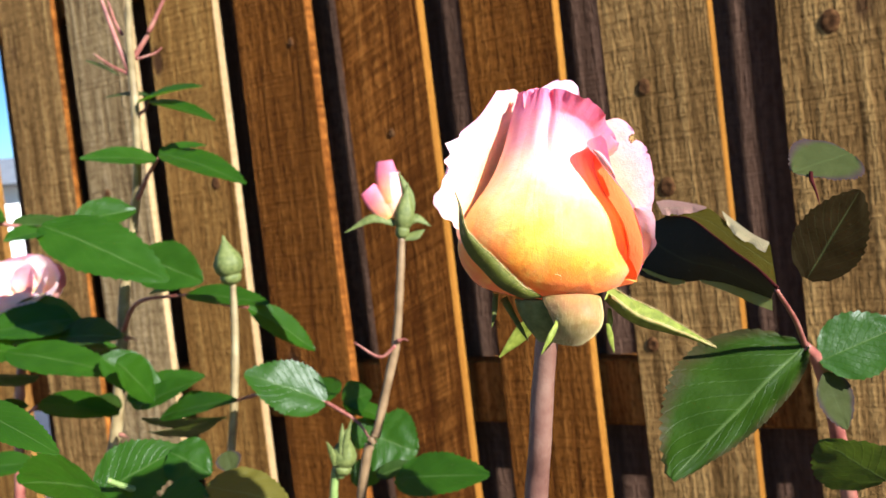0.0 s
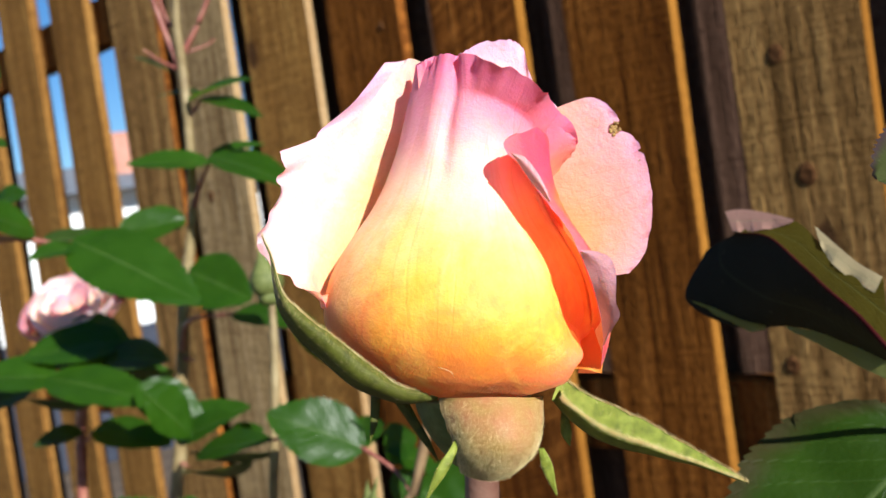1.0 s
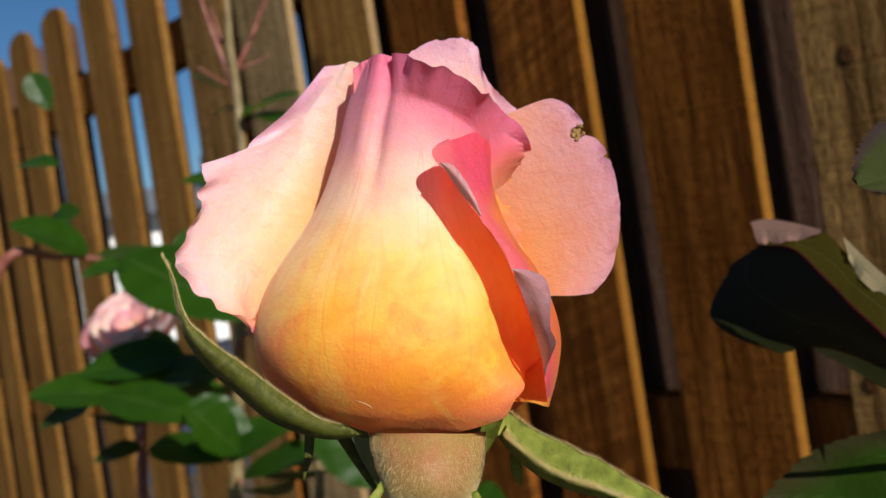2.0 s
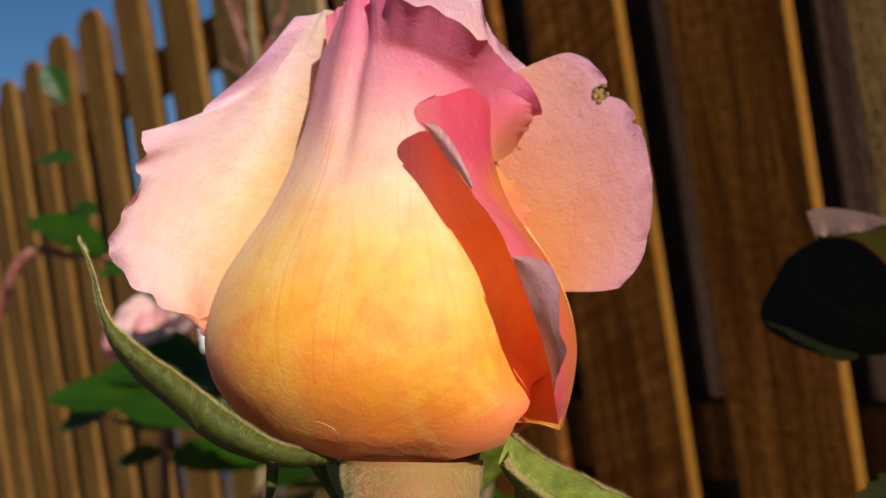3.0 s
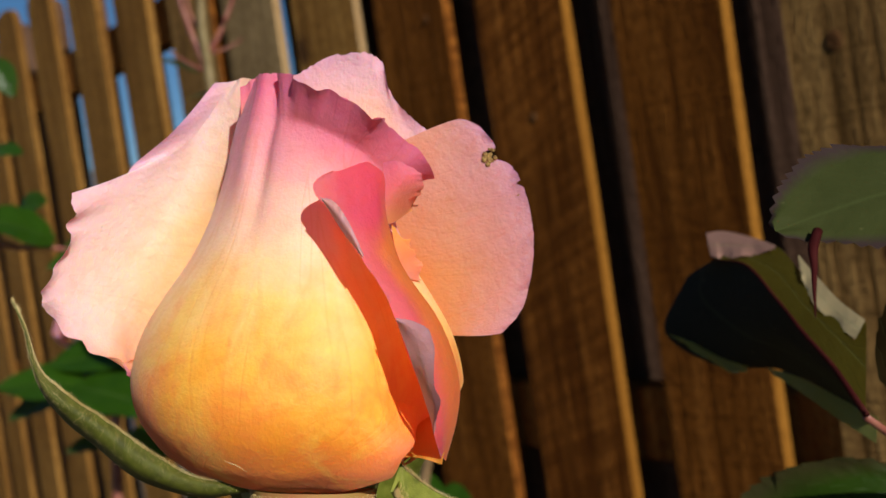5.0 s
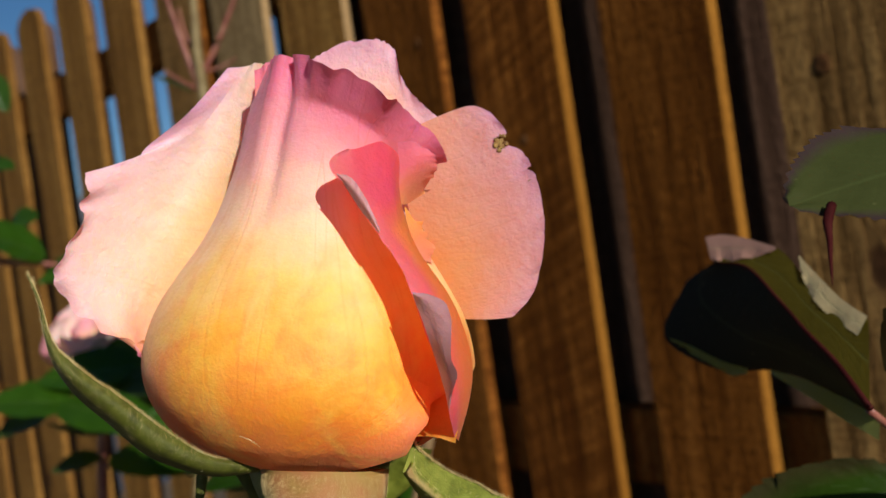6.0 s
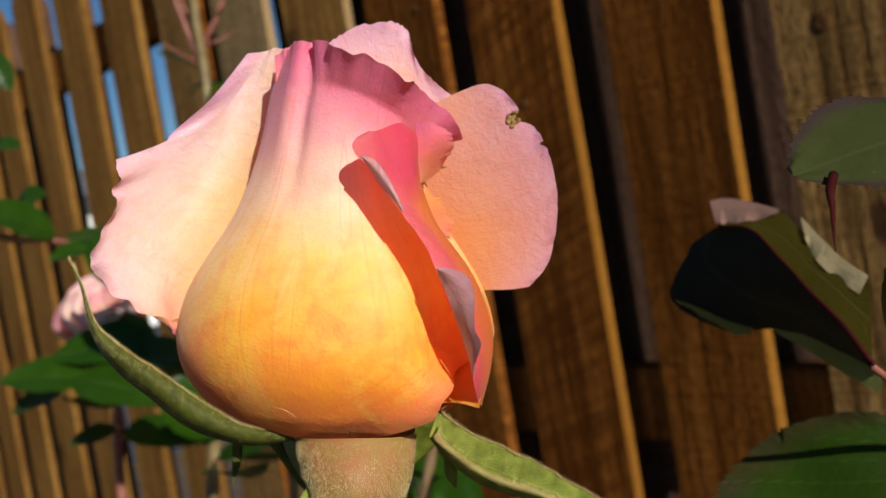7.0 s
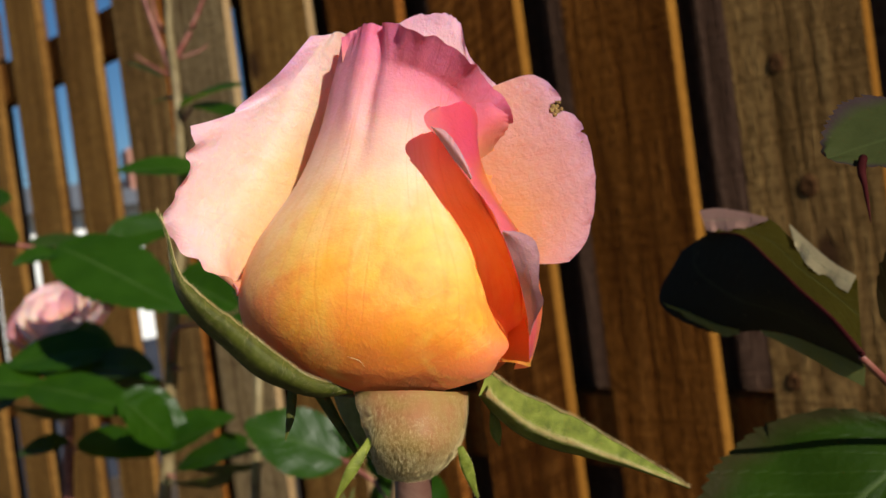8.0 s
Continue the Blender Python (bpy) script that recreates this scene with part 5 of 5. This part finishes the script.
def spray():
    c = thing("rose_spray", "bronze-tinged rose spray of large serrated leaves", "rose spray")
    part("stem", tube([(0.2753, 0.6651, 0.7123), (0.2352, 0.5982, 0.9400), (0.2140, 0.5640, 1.0131), (0.2014, 0.5520, 1.0317)], (0.006, 0.005, 0.004, 0.003), 40, 10, 0.1), STEM_RED, c)
    part("stalk", tube([(0.2014, 0.5520, 1.0317), (0.1890, 0.5290, 1.0510), (0.1716, 0.5030, 1.0720)], (0.0019, 0.0015, 0.0011), 14, 8), STEM_RED, c, "dark red leaf stalk")
    # the leaf folded along its rib: an olive half above, the underside below with its shade in the colour, pale margins
    # rolled over
    top = [(0.1361, 0.5913, 1.1166), (0.1461, 0.5834, 1.1178), (0.1584, 0.5708, 1.1170), (0.1646, 0.5525, 1.1072), (0.1714, 0.5364, 1.0995), (0.1777, 0.5240, 1.0945)]
    rib = [(0.1371, 0.5854, 1.1143), (0.1476, 0.5723, 1.1118), (0.1551, 0.5517, 1.1011), (0.1609, 0.5340, 1.0916), (0.1664, 0.5190, 1.0838), (0.1716, 0.5023, 1.0730)]
    low = [(0.1258, 0.6060, 1.1073), (0.1141, 0.6090, 1.0864), (0.1320, 0.5940, 1.0734), (0.1513, 0.5770, 1.0735), (0.1621, 0.5600, 1.0714), (0.1784, 0.5330, 1.0627)]
    mid = [tuple((a + b) / 2 + (0.003 if k == 1 else 0) for k, (a, b) in enumerate(zip(p, q))) for p, q in zip(rib, low)]
    blade = part("leaf", sheet(loft((rib, mid, low), 30, 60)), LEAF_BRONZE_SHADE, c, "shaded folded leaf seen from below")
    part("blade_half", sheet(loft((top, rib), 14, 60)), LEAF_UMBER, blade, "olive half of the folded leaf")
    for (a, b), m, label in (
            (([(0.1352, 0.5991, 1.1236), (0.1413, 0.5936, 1.1238), (0.1499, 0.5823, 1.1213), (0.1580, 0.5700, 1.1177)], [(0.1358, 0.5879, 1.1153), (0.1412, 0.5813, 1.1141), (0.1483, 0.5756, 1.1149), (0.1578, 0.5690, 1.1166)]), LEAF_EDGE, "pale pinkish rolled leaf margin"),
            (([(0.1641, 0.5603, 1.1145), (0.1681, 0.5476, 1.1075), (0.1725, 0.5347, 1.1006), (0.1775, 0.5237, 1.0957)], [(0.1637, 0.5559, 1.1108), (0.1642, 0.5462, 1.1030), (0.1677, 0.5350, 1.0965), (0.1738, 0.5215, 1.0905)]), LEAF_SUNLIT, "sunlit rolled leaf margin, coloured cream"),
            (([(0.1152, 0.6040, 1.0861), (0.1243, 0.5990, 1.0824), (0.1344, 0.5900, 1.0770), (0.1433, 0.5820, 1.0742)], [(0.1181, 0.6000, 1.0847), (0.1263, 0.5930, 1.0790), (0.1356, 0.5840, 1.0730), (0.1427, 0.5780, 1.0730)]), LEAF_RIM, "pale green turned leaf margin"),
            (([(0.1500, 0.5740, 1.0745), (0.1601, 0.5590, 1.0726), (0.1691, 0.5460, 1.0684), (0.1782, 0.5310, 1.0645)], [(0.1513, 0.5700, 1.0727), (0.1589, 0.5550, 1.0687), (0.1674, 0.5410, 1.0629), (0.1764, 0.5270, 1.0576)]), LEAF_RIM, "pale green turned leaf margin")):
        part("rolled_margin", sheet(ruffle(loft((a, b), 8, 24), 0.0008, 6, 0.9, ("right",), 1.0)), m, blade, label)
    part("rib", tube([Vector(p) - Vector((0, 0.0012, 0)) for p in rib], (0.0003, 0.0005, 0.0006, 0.0007, 0.0008, 0.001), 30, 7), STEM_DARK, blade, "dark red midrib")
    # broad leaf: its far half faces the light, the near half hangs steeply
    part("leaf", leaf_bm((0.2014, 0.5520, 1.0317), (0.1070, 0.5050, 0.9796), (-0.32, -0.78, 0.52), 0.045, 0.05, 0.04, 26, 5.0, 0.34, 1.0, 0.0, 0.8), LEAF_BROAD, c, "broad glossy green leaf")
    held = part("leaf", leaf_bm((0.1835, 0.4250, 1.1381), (0.1493, 0.4010, 1.1338), (-0.1, -0.75, 0.65), 0.0155, 0.06, 0.03, 18, 7.0, 1.0, 1.0, 0.0, 1.2), LEAF_GREY, c, "grey-green leaf with toothed purple margin")
    part("leaf_tip", tube([(0.1560, 0.4010, 1.1318), (0.1545, 0.3975, 1.1290), (0.1540, 0.3940, 1.1262), (0.1532, 0.3900, 1.1230), (0.1524, 0.3860, 1.1186)], (0.0009, 0.0009, 0.0006, 0.0004, 0.0001), 16, 8), STEM_DARK, held, "thin dark red leaf tip")
    part("leaf", leaf_bm((0.1780, 0.4760, 1.0790), (0.2060, 0.4700, 1.1200), (-0.75, -0.5, -0.45), 0.017, 0.1, 0.0, 14, 9.0), LEAF_PURPLE, c, "olive-brown backlit leaf")
    part("leaf", leaf_bm((0.2100, 0.5557, 1.0208), (0.2615, 0.5564, 1.0363), (0, -0.9, 0.4), 0.02, 0.1, 0.0, 12, 12.0), LEAF, c)
    part("leaf", leaf_bm((0.2125, 0.5554, 1.0139), (0.2217, 0.5540, 0.9797), (0.2, -0.9, 0.2), 0.012, 0.1, 0.0, 10, 13.0), LEAF_GREY, c)
    part("leaf", leaf_bm((0.2239, 0.5132, 0.9610), (0.1900, 0.5142, 0.9865), (-0.7, -0.5, -0.3), 0.03, 0.1, 0.0, 12, 14.0), LEAF_DEEP, c)


spray()
